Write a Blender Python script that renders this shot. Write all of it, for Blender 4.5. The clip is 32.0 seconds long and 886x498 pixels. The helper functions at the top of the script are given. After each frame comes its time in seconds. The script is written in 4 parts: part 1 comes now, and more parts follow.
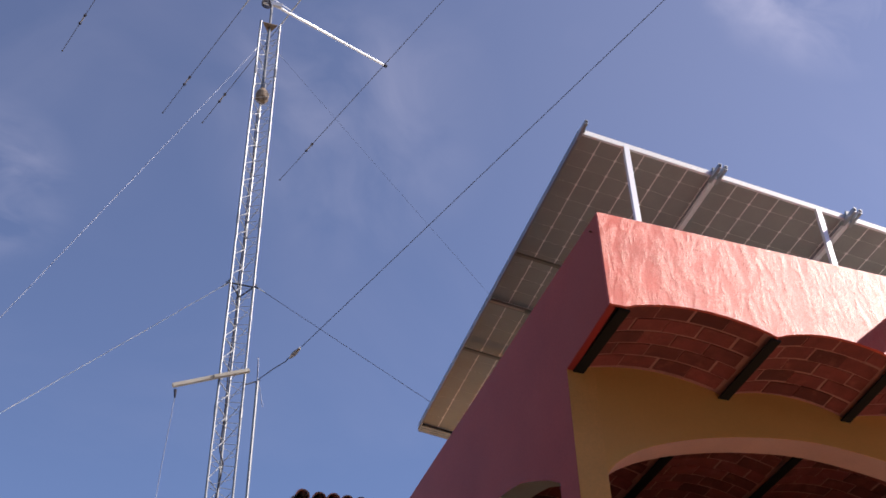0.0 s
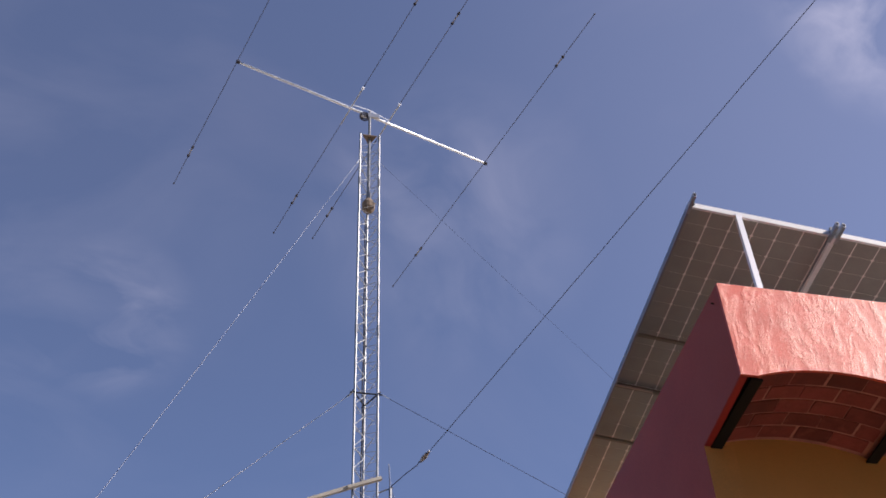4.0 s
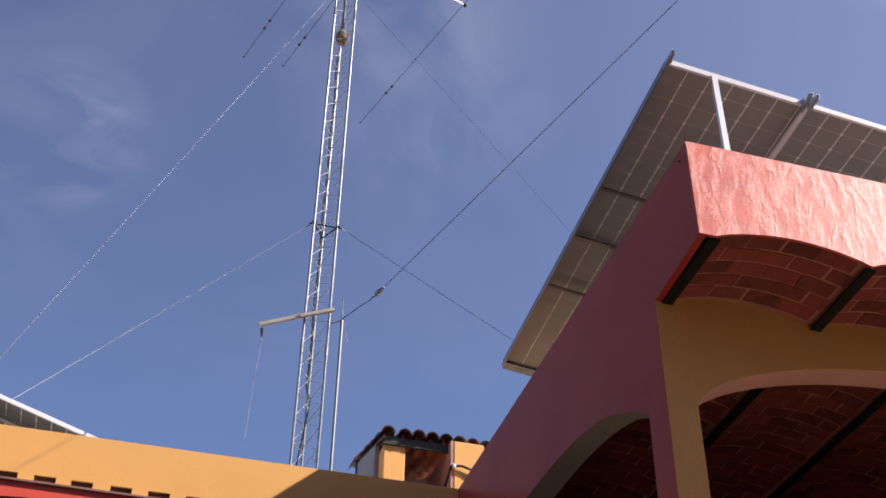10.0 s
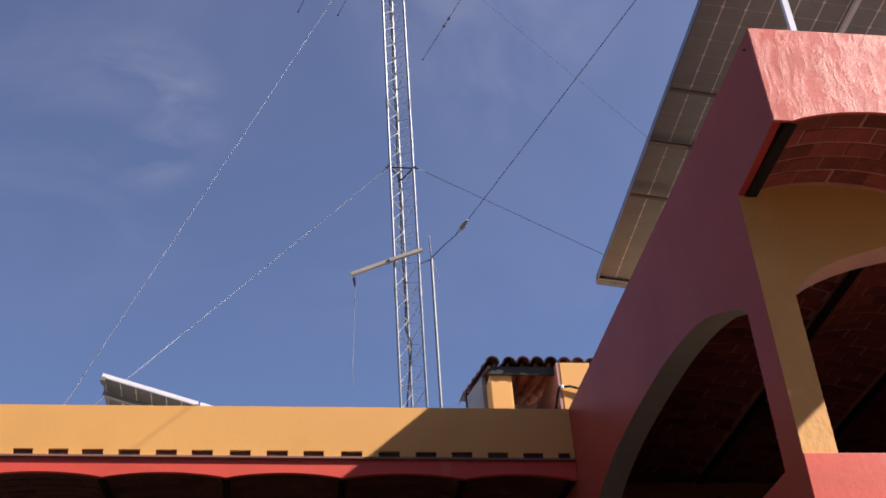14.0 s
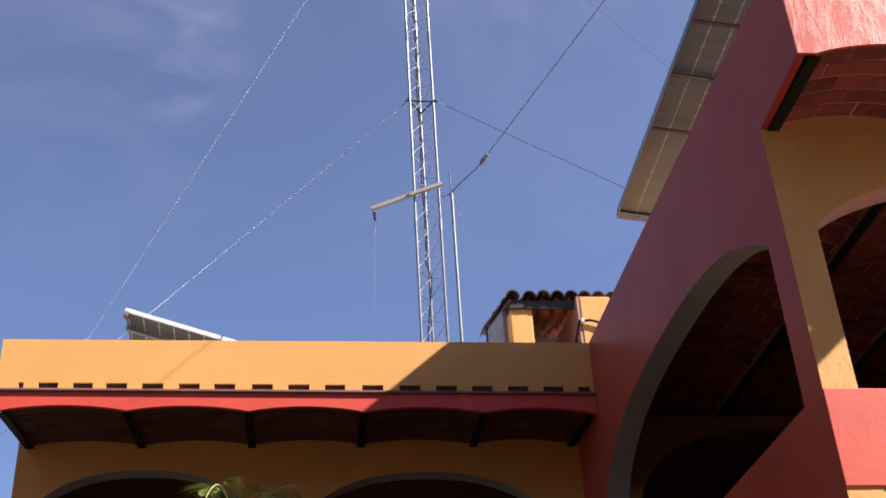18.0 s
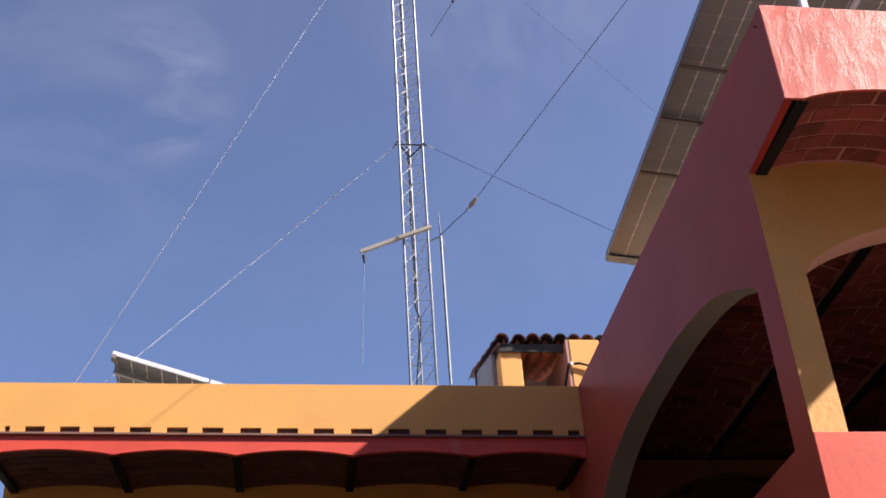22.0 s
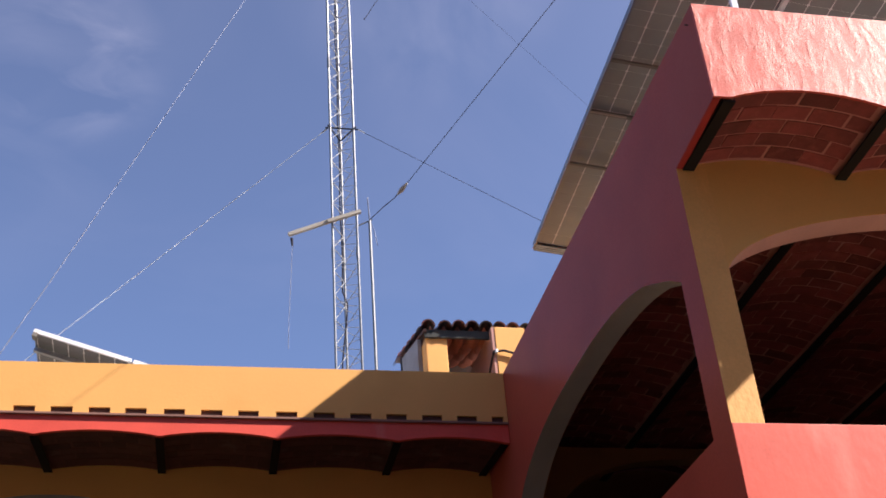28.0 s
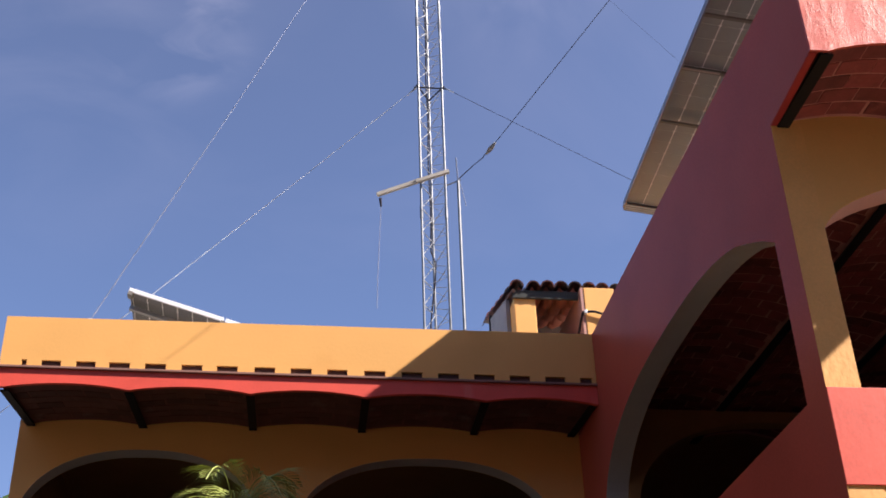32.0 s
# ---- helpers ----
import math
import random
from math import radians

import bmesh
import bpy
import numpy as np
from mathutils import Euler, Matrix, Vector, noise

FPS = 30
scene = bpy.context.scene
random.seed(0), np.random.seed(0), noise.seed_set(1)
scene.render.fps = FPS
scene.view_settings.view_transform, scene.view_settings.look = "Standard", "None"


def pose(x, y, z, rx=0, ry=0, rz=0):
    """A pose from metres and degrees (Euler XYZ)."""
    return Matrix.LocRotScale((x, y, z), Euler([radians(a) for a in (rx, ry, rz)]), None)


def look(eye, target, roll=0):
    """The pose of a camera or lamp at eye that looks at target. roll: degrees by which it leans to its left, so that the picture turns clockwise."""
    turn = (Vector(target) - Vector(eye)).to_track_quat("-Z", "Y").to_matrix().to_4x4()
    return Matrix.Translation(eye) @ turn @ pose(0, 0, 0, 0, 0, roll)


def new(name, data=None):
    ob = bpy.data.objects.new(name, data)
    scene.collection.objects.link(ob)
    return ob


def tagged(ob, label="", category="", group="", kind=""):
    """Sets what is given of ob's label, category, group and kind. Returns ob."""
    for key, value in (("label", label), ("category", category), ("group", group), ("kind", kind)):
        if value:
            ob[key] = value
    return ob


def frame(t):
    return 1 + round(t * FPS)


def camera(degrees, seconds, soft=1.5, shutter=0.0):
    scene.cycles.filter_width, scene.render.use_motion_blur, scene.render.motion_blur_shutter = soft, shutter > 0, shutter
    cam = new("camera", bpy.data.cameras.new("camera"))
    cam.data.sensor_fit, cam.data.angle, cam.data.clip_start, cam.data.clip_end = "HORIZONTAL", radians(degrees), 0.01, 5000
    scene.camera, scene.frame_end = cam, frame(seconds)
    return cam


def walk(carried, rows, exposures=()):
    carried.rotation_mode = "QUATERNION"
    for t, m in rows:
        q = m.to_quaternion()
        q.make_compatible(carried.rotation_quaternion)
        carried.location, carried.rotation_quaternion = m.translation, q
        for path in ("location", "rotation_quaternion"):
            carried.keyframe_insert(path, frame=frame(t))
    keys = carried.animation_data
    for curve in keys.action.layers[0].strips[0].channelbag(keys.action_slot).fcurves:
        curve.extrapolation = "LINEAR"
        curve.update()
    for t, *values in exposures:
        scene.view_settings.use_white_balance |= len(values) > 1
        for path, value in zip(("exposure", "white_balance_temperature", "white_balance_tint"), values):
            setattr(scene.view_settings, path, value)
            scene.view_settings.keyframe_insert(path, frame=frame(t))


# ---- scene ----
# seconds, eye x y z, yaw to the left of +y, pitch, roll
PATH = [
    (0.0, -0.008, -0.057, 1.628, -20.23, 40.34, -1.72), (0.5, -0.019, -0.073, 1.626, -19.01, 43.02, -2.29), (1.0, -0.022, -0.066, 1.619, -18.48, 44.17, -2.94),
    (1.5, -0.021, -0.040, 1.628, -17.34, 46.13, -3.76), (2.0, -0.042, -0.048, 1.593, -15.13, 47.59, -2.58), (2.5, -0.040, -0.042, 1.575, -13.24, 46.87, -1.95),
    (3.0, -0.044, -0.040, 1.570, -12.37, 45.60, -1.98), (3.5, -0.039, -0.041, 1.591, -13.11, 45.13, -2.95), (5.5, -0.046, -0.016, 1.597, -14.21, 45.54, -0.13),
    (6.0, -0.033, -0.002, 1.592, -13.93, 43.44, 1.49), (6.5, -0.045, 0.015, 1.573, -14.28, 41.04, 2.07), (7.0, -0.055, 0.009, 1.570, -14.33, 40.47, 2.51),
    (7.5, -0.045, 0.001, 1.565, -14.64, 39.56, 2.34), (8.0, -0.030, 0.000, 1.581, -15.66, 38.93, 0.77), (8.5, -0.043, -0.003, 1.572, -16.09, 40.11, 0.81),
    (9.0, -0.053, 0.019, 1.563, -16.05, 39.48, 0.77), (9.5, -0.048, 0.024, 1.568, -15.62, 38.32, 0.94), (10.0, -0.034, 0.030, 1.570, -15.42, 37.83, 0.84),
    (10.5, -0.032, 0.021, 1.570, -15.22, 37.45, -1.00), (11.0, -0.029, 0.002, 1.561, -14.60, 37.02, -4.19), (11.5, -0.012, -0.004, 1.557, -13.92, 36.56, -4.40),
    (12.0, -0.008, 0.012, 1.555, -13.85, 35.87, -4.94), (12.5, -0.000, 0.028, 1.578, -12.32, 35.26, -4.85), (13.0, 0.017, 0.035, 1.588, -10.73, 34.93, -3.85),
    (13.5, 0.033, 0.034, 1.588, -10.15, 34.97, -4.06), (14.0, 0.040, 0.041, 1.591, -10.07, 34.66, -4.19), (14.5, 0.048, 0.037, 1.604, -10.19, 35.35, -3.71),
    (16.5, 0.020, 0.013, 1.579, -10.93, 33.81, -3.67), (17.0, 0.028, 0.045, 1.610, -10.37, 32.32, -4.08), (17.5, 0.042, 0.049, 1.617, -9.02, 31.88, -3.61),
    (18.0, 0.056, 0.043, 1.622, -8.60, 31.51, -3.58), (18.5, 0.057, 0.039, 1.624, -8.55, 31.56, -3.57), (19.0, 0.058, 0.029, 1.615, -8.76, 31.54, -3.58),
    (19.5, 0.037, 0.013, 1.609, -9.56, 31.68, -4.11), (20.0, 0.036, 0.024, 1.611, -9.46, 31.99, -3.75), (20.5, 0.024, 0.028, 1.608, -9.29, 32.10, -3.42),
    (21.0, 0.042, 0.033, 1.611, -8.61, 31.68, -2.71), (21.5, 0.049, 0.030, 1.615, -8.95, 31.21, -3.51), (22.0, 0.040, 0.035, 1.617, -9.44, 33.51, -3.97),
    (22.5, 0.028, 0.024, 1.611, -9.63, 36.17, -3.91), (23.0, 0.019, 0.031, 1.599, -8.95, 37.37, -3.73), (23.5, 0.027, 0.018, 1.596, -8.27, 37.25, -2.52),
    (24.0, 0.019, 0.017, 1.607, -9.04, 36.10, -2.05), (24.5, 0.023, 0.027, 1.609, -9.31, 35.19, -2.89), (25.0, 0.014, 0.017, 1.598, -10.71, 34.69, -3.25),
    (25.5, -0.003, 0.015, 1.592, -11.83, 34.23, -3.49), (27.5, 0.018, -0.007, 1.609, -12.40, 33.28, -3.42), (28.0, -0.001, -0.010, 1.603, -13.57, 32.51, -4.76),
    (28.5, -0.004, 0.019, 1.622, -13.17, 32.14, -4.20), (29.0, 0.013, 0.043, 1.631, -12.01, 32.89, -3.78), (29.5, 0.023, 0.037, 1.611, -11.68, 33.28, -4.17),
    (30.0, 0.030, 0.047, 1.616, -11.37, 33.04, -3.17), (30.5, 0.029, 0.060, 1.633, -9.85, 33.16, -2.98), (31.0, 0.062, 0.046, 1.630, -7.70, 33.17, -1.58),
    (31.5, 0.040, 0.039, 1.632, -8.53, 32.50, -1.09), (32.0, 0.039, 0.041, 1.634, -8.37, 30.88, -2.03),
]


def heading(x, y, z, yaw, pitch, roll):
    a, b = radians(yaw), radians(pitch)
    eye = Vector((x, y, z))
    return look(eye, eye + Vector((-math.sin(a) * math.cos(b), math.cos(a) * math.cos(b), math.sin(b))), roll)


EXPOSURE = [(0.0, 0.97), (1.0, 0.7), (2.0, 0.62), (3.0, 0.76), (3.5, 0.8), (6.0, 0.9), (8.0, 0.97), (10.0, 0.93), (11.0, 0.85), (12.0, 0.9), (13.0, 0.84), (14.5, 0.84), (16.0, 0.92), (17.0, 0.99), (18.0, 1.14), (22.0, 1.14), (23.0, 1.08), (24.0, 1.1), (25.0, 0.95), (26.0, 1.02), (28.0, 1.22), (29.0, 1.33), (30.0, 1.23), (31.0, 1.14), (32.0, 1.17)]
cam = camera(40.35, 32.0, soft=1.75)
walk(cam, [(t, heading(*row)) for t, *row in PATH], exposures=[(t, e, 6500, 17) for t, e in EXPOSURE])

# ---- sky and sun ----
SUN = Vector((1.15, -0.43, 1.0)).normalized()
sun_elevation = math.asin(SUN.z)
world = bpy.data.worlds.new("sky")
scene.world = world
world.use_nodes = True
wn, wl = world.node_tree.nodes, world.node_tree.links
wn.clear()
w_out, w_bg, w_sky = wn.new("ShaderNodeOutputWorld"), wn.new("ShaderNodeBackground"), wn.new("ShaderNodeTexSky")
w_sky.sky_type, w_sky.sun_disc = "NISHITA", False
w_sky.sun_elevation, w_sky.sun_rotation = sun_elevation, math.atan2(SUN.x, SUN.y)
w_sky.air_density, w_sky.dust_density, w_sky.ozone_density = 1.0, 0.35, 2.8
w_bg.inputs["Strength"].default_value = 0.075
# thin high cloud, drawn out in one direction
w_co, w_map, w_n1 = wn.new("ShaderNodeTexCoord"), wn.new("ShaderNodeMapping"), wn.new("ShaderNodeTexNoise")
w_map.inputs["Scale"].default_value = (1.0, 2.2, 1.6)
w_map.inputs["Rotation"].default_value = (0.3, 0.5, 0.6)
w_n1.inputs["Scale"].default_value, w_n1.inputs["Detail"].default_value, w_n1.inputs["Roughness"].default_value = 2.6, 6.0, 0.55
w_n1.inputs["Distortion"].default_value = 0.6
w_ramp = wn.new("ShaderNodeMapRange")
w_ramp.inputs["From Min"].default_value, w_ramp.inputs["From Max"].default_value = 0.5, 0.95
w_ramp.inputs["To Min"].default_value, w_ramp.inputs["To Max"].default_value = 0.0, 0.06
w_mix = wn.new("ShaderNodeMixRGB")
w_mix.inputs["Color2"].default_value = (7.0, 7.2, 8.0, 1)
wl.new(w_co.outputs["Generated"], w_map.inputs["Vector"])
wl.new(w_map.outputs["Vector"], w_n1.inputs["Vector"])
wl.new(w_n1.outputs["Fac"], w_ramp.inputs["Value"])
wl.new(w_ramp.outputs["Result"], w_mix.inputs["Fac"])
wl.new(w_sky.outputs["Color"], w_mix.inputs["Color1"])
w_hue = wn.new("ShaderNodeVectorMath")
w_hue.operation = "MULTIPLY"
w_sep, w_up, w_tint = wn.new("ShaderNodeSeparateXYZ"), wn.new("ShaderNodeMapRange"), wn.new("ShaderNodeMixRGB")
wl.new(w_co.outputs["Generated"], w_sep.inputs[0])
wl.new(w_sep.outputs["Z"], w_up.inputs["Value"])
w_up.inputs["From Min"].default_value, w_up.inputs["From Max"].default_value = 0.42, 0.74
w_tint.inputs["Color1"].default_value, w_tint.inputs["Color2"].default_value = (0.98, 0.942, 1.035, 1), (1.17, 0.97, 0.975, 1)
wl.new(w_up.outputs["Result"], w_tint.inputs["Fac"])
wl.new(w_tint.outputs["Color"], w_hue.inputs[1])
wl.new(w_mix.outputs["Color"], w_hue.inputs[0])
last = w_hue.outputs[0]


def wisp(last, towards, spread, scale, low, most, stretch):
    """A torn patch of high cloud round one direction."""
    dot, fall, nz, mp, cut, mul, mix = (wn.new(k) for k in ("ShaderNodeVectorMath", "ShaderNodeMapRange", "ShaderNodeTexNoise", "ShaderNodeMapping", "ShaderNodeMapRange", "ShaderNodeMath", "ShaderNodeMixRGB"))
    dot.operation, mul.operation = "DOT_PRODUCT", "MULTIPLY"
    dot.inputs[1].default_value = Vector(towards).normalized()
    wl.new(w_co.outputs["Generated"], dot.inputs[0])
    fall.interpolation_type = "SMOOTHSTEP"
    fall.inputs["From Min"].default_value, fall.inputs["From Max"].default_value = math.cos(radians(spread)), 1.0
    wl.new(dot.outputs["Value"], fall.inputs["Value"])
    mp.inputs["Scale"].default_value = stretch
    wl.new(w_co.outputs["Generated"], mp.inputs["Vector"])
    nz.inputs["Scale"].default_value, nz.inputs["Detail"].default_value, nz.inputs["Distortion"].default_value = scale, 7.0, 0.8
    wl.new(mp.outputs["Vector"], nz.inputs["Vector"])
    cut.inputs["From Min"].default_value, cut.inputs["From Max"].default_value, cut.inputs["To Max"].default_value = low, low + 0.3, most
    wl.new(nz.outputs["Fac"], cut.inputs["Value"])
    wl.new(fall.outputs["Result"], mul.inputs[0])
    wl.new(cut.outputs["Result"], mul.inputs[1])
    wl.new(mul.outputs[0], mix.inputs["Fac"])
    wl.new(last, mix.inputs["Color1"])
    mix.inputs["Color2"].default_value = (8.0, 7.6, 8.6, 1)
    return mix.outputs["Color"]


last = wisp(last, (0.478, 0.405, 0.785), 7.5, 13.0, 0.4, 0.42, (1, 1, 1))
last = wisp(last, (-0.1, 0.752, 0.652), 4.5, 15.0, 0.45, 0.11, (0.6, 1, 1.8))
last = wisp(last, (-0.185, 0.745, 0.638), 5.0, 11.0, 0.45, 0.05, (0.6, 1, 1.8))
last = wisp(last, (0.165, 0.668, 0.725), 8.0, 9.0, 0.42, 0.10, (1, 1, 1))
last = wisp(last, (-0.2, 0.70, 0.68), 16.0, 7.0, 0.45, 0.05, (0.7, 1, 1.6))
last = wisp(last, (0.75, 0.3, 0.72), 42.0, 2.2, 0.05, 0.06, (1, 1, 1))
wl.new(last, w_bg.inputs["Color"])
wl.new(w_bg.outputs["Background"], w_out.inputs["Surface"])

sun_data = bpy.data.lights.new("sun", "SUN")
sun_data.energy, sun_data.angle, sun_data.color = 5.0, radians(0.53), (1.0, 0.93, 0.82)
sun = new("sun", sun_data)
sun.matrix_world = look(Vector((6, -8, 12)) , Vector((6, -8, 12)) - SUN)

# ---- materials ----
def material(name, color, rough=0.8, metal=0.0, vary=0.12, scale=3.0, grain=60.0, bump=0.0, bump_scale=40.0, streak=0.0,
             stain=None, random_tint=0.0, stretch=(1, 1, 1), spec=0.5, coat=0.0):
    """A surface with broad and fine variation of its colour, fine relief and, if asked, upright streaks and stains."""
    m = bpy.data.materials.new(name)
    m.use_nodes = True
    n, l = m.node_tree.nodes, m.node_tree.links
    b = n["Principled BSDF"]
    b.inputs["Roughness"].default_value, b.inputs["Metallic"].default_value = rough, metal
    b.inputs["Specular IOR Level"].default_value = spec
    b.inputs["Coat Weight"].default_value, b.inputs["Coat Roughness"].default_value = coat, 0.3
    co, mp = n.new("ShaderNodeTexCoord"), n.new("ShaderNodeMapping")
    mp.inputs["Scale"].default_value = stretch
    geo = n.new("ShaderNodeNewGeometry")
    l.new(geo.outputs["Position"], mp.inputs["Vector"])
    big, fine = n.new("ShaderNodeTexNoise"), n.new("ShaderNodeTexNoise")
    big.inputs["Scale"].default_value, big.inputs["Detail"].default_value = scale, 5.0
    fine.inputs["Scale"].default_value, fine.inputs["Detail"].default_value = grain, 3.0
    l.new(mp.outputs["Vector"], big.inputs["Vector"])
    l.new(mp.outputs["Vector"], fine.inputs["Vector"])
    add = n.new("ShaderNodeMath")
    add.operation = "MULTIPLY_ADD"
    add.inputs[1].default_value = 0.5
    l.new(fine.outputs["Fac"], add.inputs[0])
    l.new(big.outputs["Fac"], add.inputs[2])
    rng = n.new("ShaderNodeMapRange")
    rng.inputs["From Min"].default_value, rng.inputs["From Max"].default_value = 0.4, 1.1
    rng.inputs["To Min"].default_value, rng.inputs["To Max"].default_value = 1 - vary, 1 + vary
    l.new(add.outputs[0], rng.inputs["Value"])
    last = rng.outputs["Result"]
    if random_tint:
        info, r2, mul = n.new("ShaderNodeObjectInfo"), n.new("ShaderNodeMapRange"), n.new("ShaderNodeMath")
        isl, s = n.new("ShaderNodeNewGeometry"), n.new("ShaderNodeMath")
        s.operation = "PINGPONG"
        s.inputs[1].default_value = 1.0
        a2 = n.new("ShaderNodeMath")
        l.new(info.outputs["Random"], a2.inputs[0])
        l.new(isl.outputs["Random Per Island"], a2.inputs[1])
        l.new(a2.outputs[0], s.inputs[0])
        r2.inputs["To Min"].default_value, r2.inputs["To Max"].default_value = 1 - random_tint, 1 + random_tint
        l.new(s.outputs[0], r2.inputs["Value"])
        mul.operation = "MULTIPLY"
        l.new(last, mul.inputs[0])
        l.new(r2.outputs["Result"], mul.inputs[1])
        last = mul.outputs[0]
    sc = n.new("ShaderNodeVectorMath")
    sc.operation = "SCALE"
    sc.inputs[0].default_value = color
    l.new(last, sc.inputs["Scale"])
    col = sc.outputs[0]
    if stain:
        sn, sr, mx = n.new("ShaderNodeTexNoise"), n.new("ShaderNodeMapRange"), n.new("ShaderNodeMixRGB")
        sn.inputs["Scale"].default_value, sn.inputs["Detail"].default_value = stain[1], 6.0
        sm = n.new("ShaderNodeMapping")
        sm.inputs["Scale"].default_value = (1, 1, 0.25) if streak else (1, 1, 1)
        l.new(geo.outputs["Position"], sm.inputs["Vector"])
        l.new(sm.outputs["Vector"], sn.inputs["Vector"])
        sr.inputs["From Min"].default_value, sr.inputs["From Max"].default_value = stain[2], stain[2] + 0.18
        sr.inputs["To Max"].default_value = stain[3]
        l.new(sn.outputs["Fac"], sr.inputs["Value"])
        l.new(sr.outputs["Result"], mx.inputs["Fac"])
        l.new(col, mx.inputs["Color1"])
        mx.inputs["Color2"].default_value = (*stain[0], 1)
        col = mx.outputs["Color"]
    l.new(col, b.inputs["Base Color"])
    if bump:
        bn, bp = n.new("ShaderNodeTexNoise"), n.new("ShaderNodeBump")
        bn.inputs["Scale"].default_value, bn.inputs["Detail"].default_value = bump_scale, 4.0
        bm_map = n.new("ShaderNodeMapping")
        bm_map.inputs["Scale"].default_value = (1, 1, 0.7 if streak > 1 else 0.6) if streak else (1, 1, 1)
        l.new(geo.outputs["Position"], bm_map.inputs["Vector"])
        l.new(bm_map.outputs["Vector"], bn.inputs["Vector"])
        bp.inputs["Strength"].default_value, bp.inputs["Distance"].default_value = 1.0, bump
        height = bn.outputs["Fac"]
        if streak > 1:
            # thrown plaster: pitted crust in upright torn patches, trowelled nearly smooth between them
            patch, pm, cut, soft, sm2 = (n.new(k) for k in ("ShaderNodeTexNoise", "ShaderNodeMapping", "ShaderNodeMapRange", "ShaderNodeTexNoise", "ShaderNodeMapping"))
            pm.inputs["Scale"].default_value = (1, 1, 0.36)
            l.new(geo.outputs["Position"], pm.inputs["Vector"])
            l.new(pm.outputs["Vector"], patch.inputs["Vector"])
            patch.inputs["Scale"].default_value, patch.inputs["Detail"].default_value = 11.0, 9.0
            patch.inputs["Roughness"].default_value, patch.inputs["Distortion"].default_value = 0.62, 0.4
            cut.interpolation_type = "SMOOTHSTEP"
            cut.inputs["From Min"].default_value, cut.inputs["From Max"].default_value = 0.42, 0.66
            cut.inputs["To Min"].default_value = 0.42
            l.new(patch.outputs["Fac"], cut.inputs["Value"])
            sm2.inputs["Scale"].default_value = (1, 1, 0.3)
            l.new(geo.outputs["Position"], sm2.inputs["Vector"])
            l.new(sm2.outputs["Vector"], soft.inputs["Vector"])
            soft.inputs["Scale"].default_value, soft.inputs["Detail"].default_value = 55.0, 3.0
            crust, low, swell = n.new("ShaderNodeMath"), n.new("ShaderNodeMath"), n.new("ShaderNodeMath")
            crust.operation, low.operation, swell.operation = "MULTIPLY", "MULTIPLY_ADD", "MULTIPLY"
            l.new(bn.outputs["Fac"], crust.inputs[0])
            l.new(cut.outputs["Result"], crust.inputs[1])
            l.new(soft.outputs["Fac"], swell.inputs[0])
            l.new(cut.outputs["Result"], swell.inputs[1])
            l.new(swell.outputs[0], low.inputs[0])
            low.inputs[1].default_value = 0.07
            l.new(crust.outputs[0], low.inputs[2])
            # small blown pits in the crust
            pit, dip, deep, sum_up = (n.new(k) for k in ("ShaderNodeTexVoronoi", "ShaderNodeMapRange", "ShaderNodeMath", "ShaderNodeMath"))
            l.new(bm_map.outputs["Vector"], pit.inputs["Vector"])
            pit.inputs["Scale"].default_value = 75.0
            dip.inputs["From Max"].default_value = 0.42
            l.new(pit.outputs["Distance"], dip.inputs["Value"])
            deep.operation, sum_up.operation = "MULTIPLY", "MULTIPLY_ADD"
            l.new(dip.outputs["Result"], deep.inputs[0])
            l.new(cut.outputs["Result"], deep.inputs[1])
            l.new(deep.outputs[0], sum_up.inputs[0])
            sum_up.inputs[1].default_value = 0.3
            l.new(low.outputs[0], sum_up.inputs[2])
            height = sum_up.outputs[0]
            # pale colour mixed into the crust for the glints that its grain catches
            glint_mix, pick, fade = n.new("ShaderNodeMixRGB"), n.new("ShaderNodeMapRange"), n.new("ShaderNodeMath")
            pick.inputs["From Min"].default_value, pick.inputs["From Max"].default_value = 0.4, 0.62
            pick.inputs["To Max"].default_value = 0.28
            l.new(bn.outputs["Fac"], pick.inputs["Value"])
            fade.operation = "MULTIPLY"
            l.new(pick.outputs["Result"], fade.inputs[0])
            l.new(cut.outputs["Result"], fade.inputs[1])
            l.new(fade.outputs[0], glint_mix.inputs["Fac"])
            l.new(col, glint_mix.inputs["Color1"])
            glint_mix.inputs["Color2"].default_value = (0.86, 0.40, 0.27, 1)
            l.new(glint_mix.outputs["Color"], b.inputs["Base Color"])
        l.new(height, bp.inputs["Height"])
        l.new(bp.outputs["Normal"], b.inputs["Normal"])
    return m


M = {}
M["red"] = material("red_paint_rough", (0.62, 0.072, 0.045), 0.47, vary=0.2, scale=5, bump=0.0032, bump_scale=140, streak=2, spec=0.34, stain=((0.74, 0.16, 0.09), 7, 0.55, 0.4))
M["red_plain"] = material("red_paint_plain", (0.78, 0.1, 0.06), 0.5, vary=0.2, scale=3, bump=0.0011, bump_scale=24, streak=1, stain=((0.8, 0.26, 0.2), 4, 0.54, 0.5))
M["wine"] = material("wine_paint", (0.5, 0.095, 0.058), 0.36, vary=0.2, scale=1.2, bump=0.0006, bump_scale=40, spec=0.08, stain=((0.5, 0.115, 0.075), 0.8, 0.5, 0.6))
M["band"] = material("red_paint_smooth", (0.78, 0.09, 0.058), 0.6, vary=0.12, bump=0.0008, bump_scale=50, streak=1, stain=((0.78, 0.3, 0.25), 2.6, 0.6, 0.6))
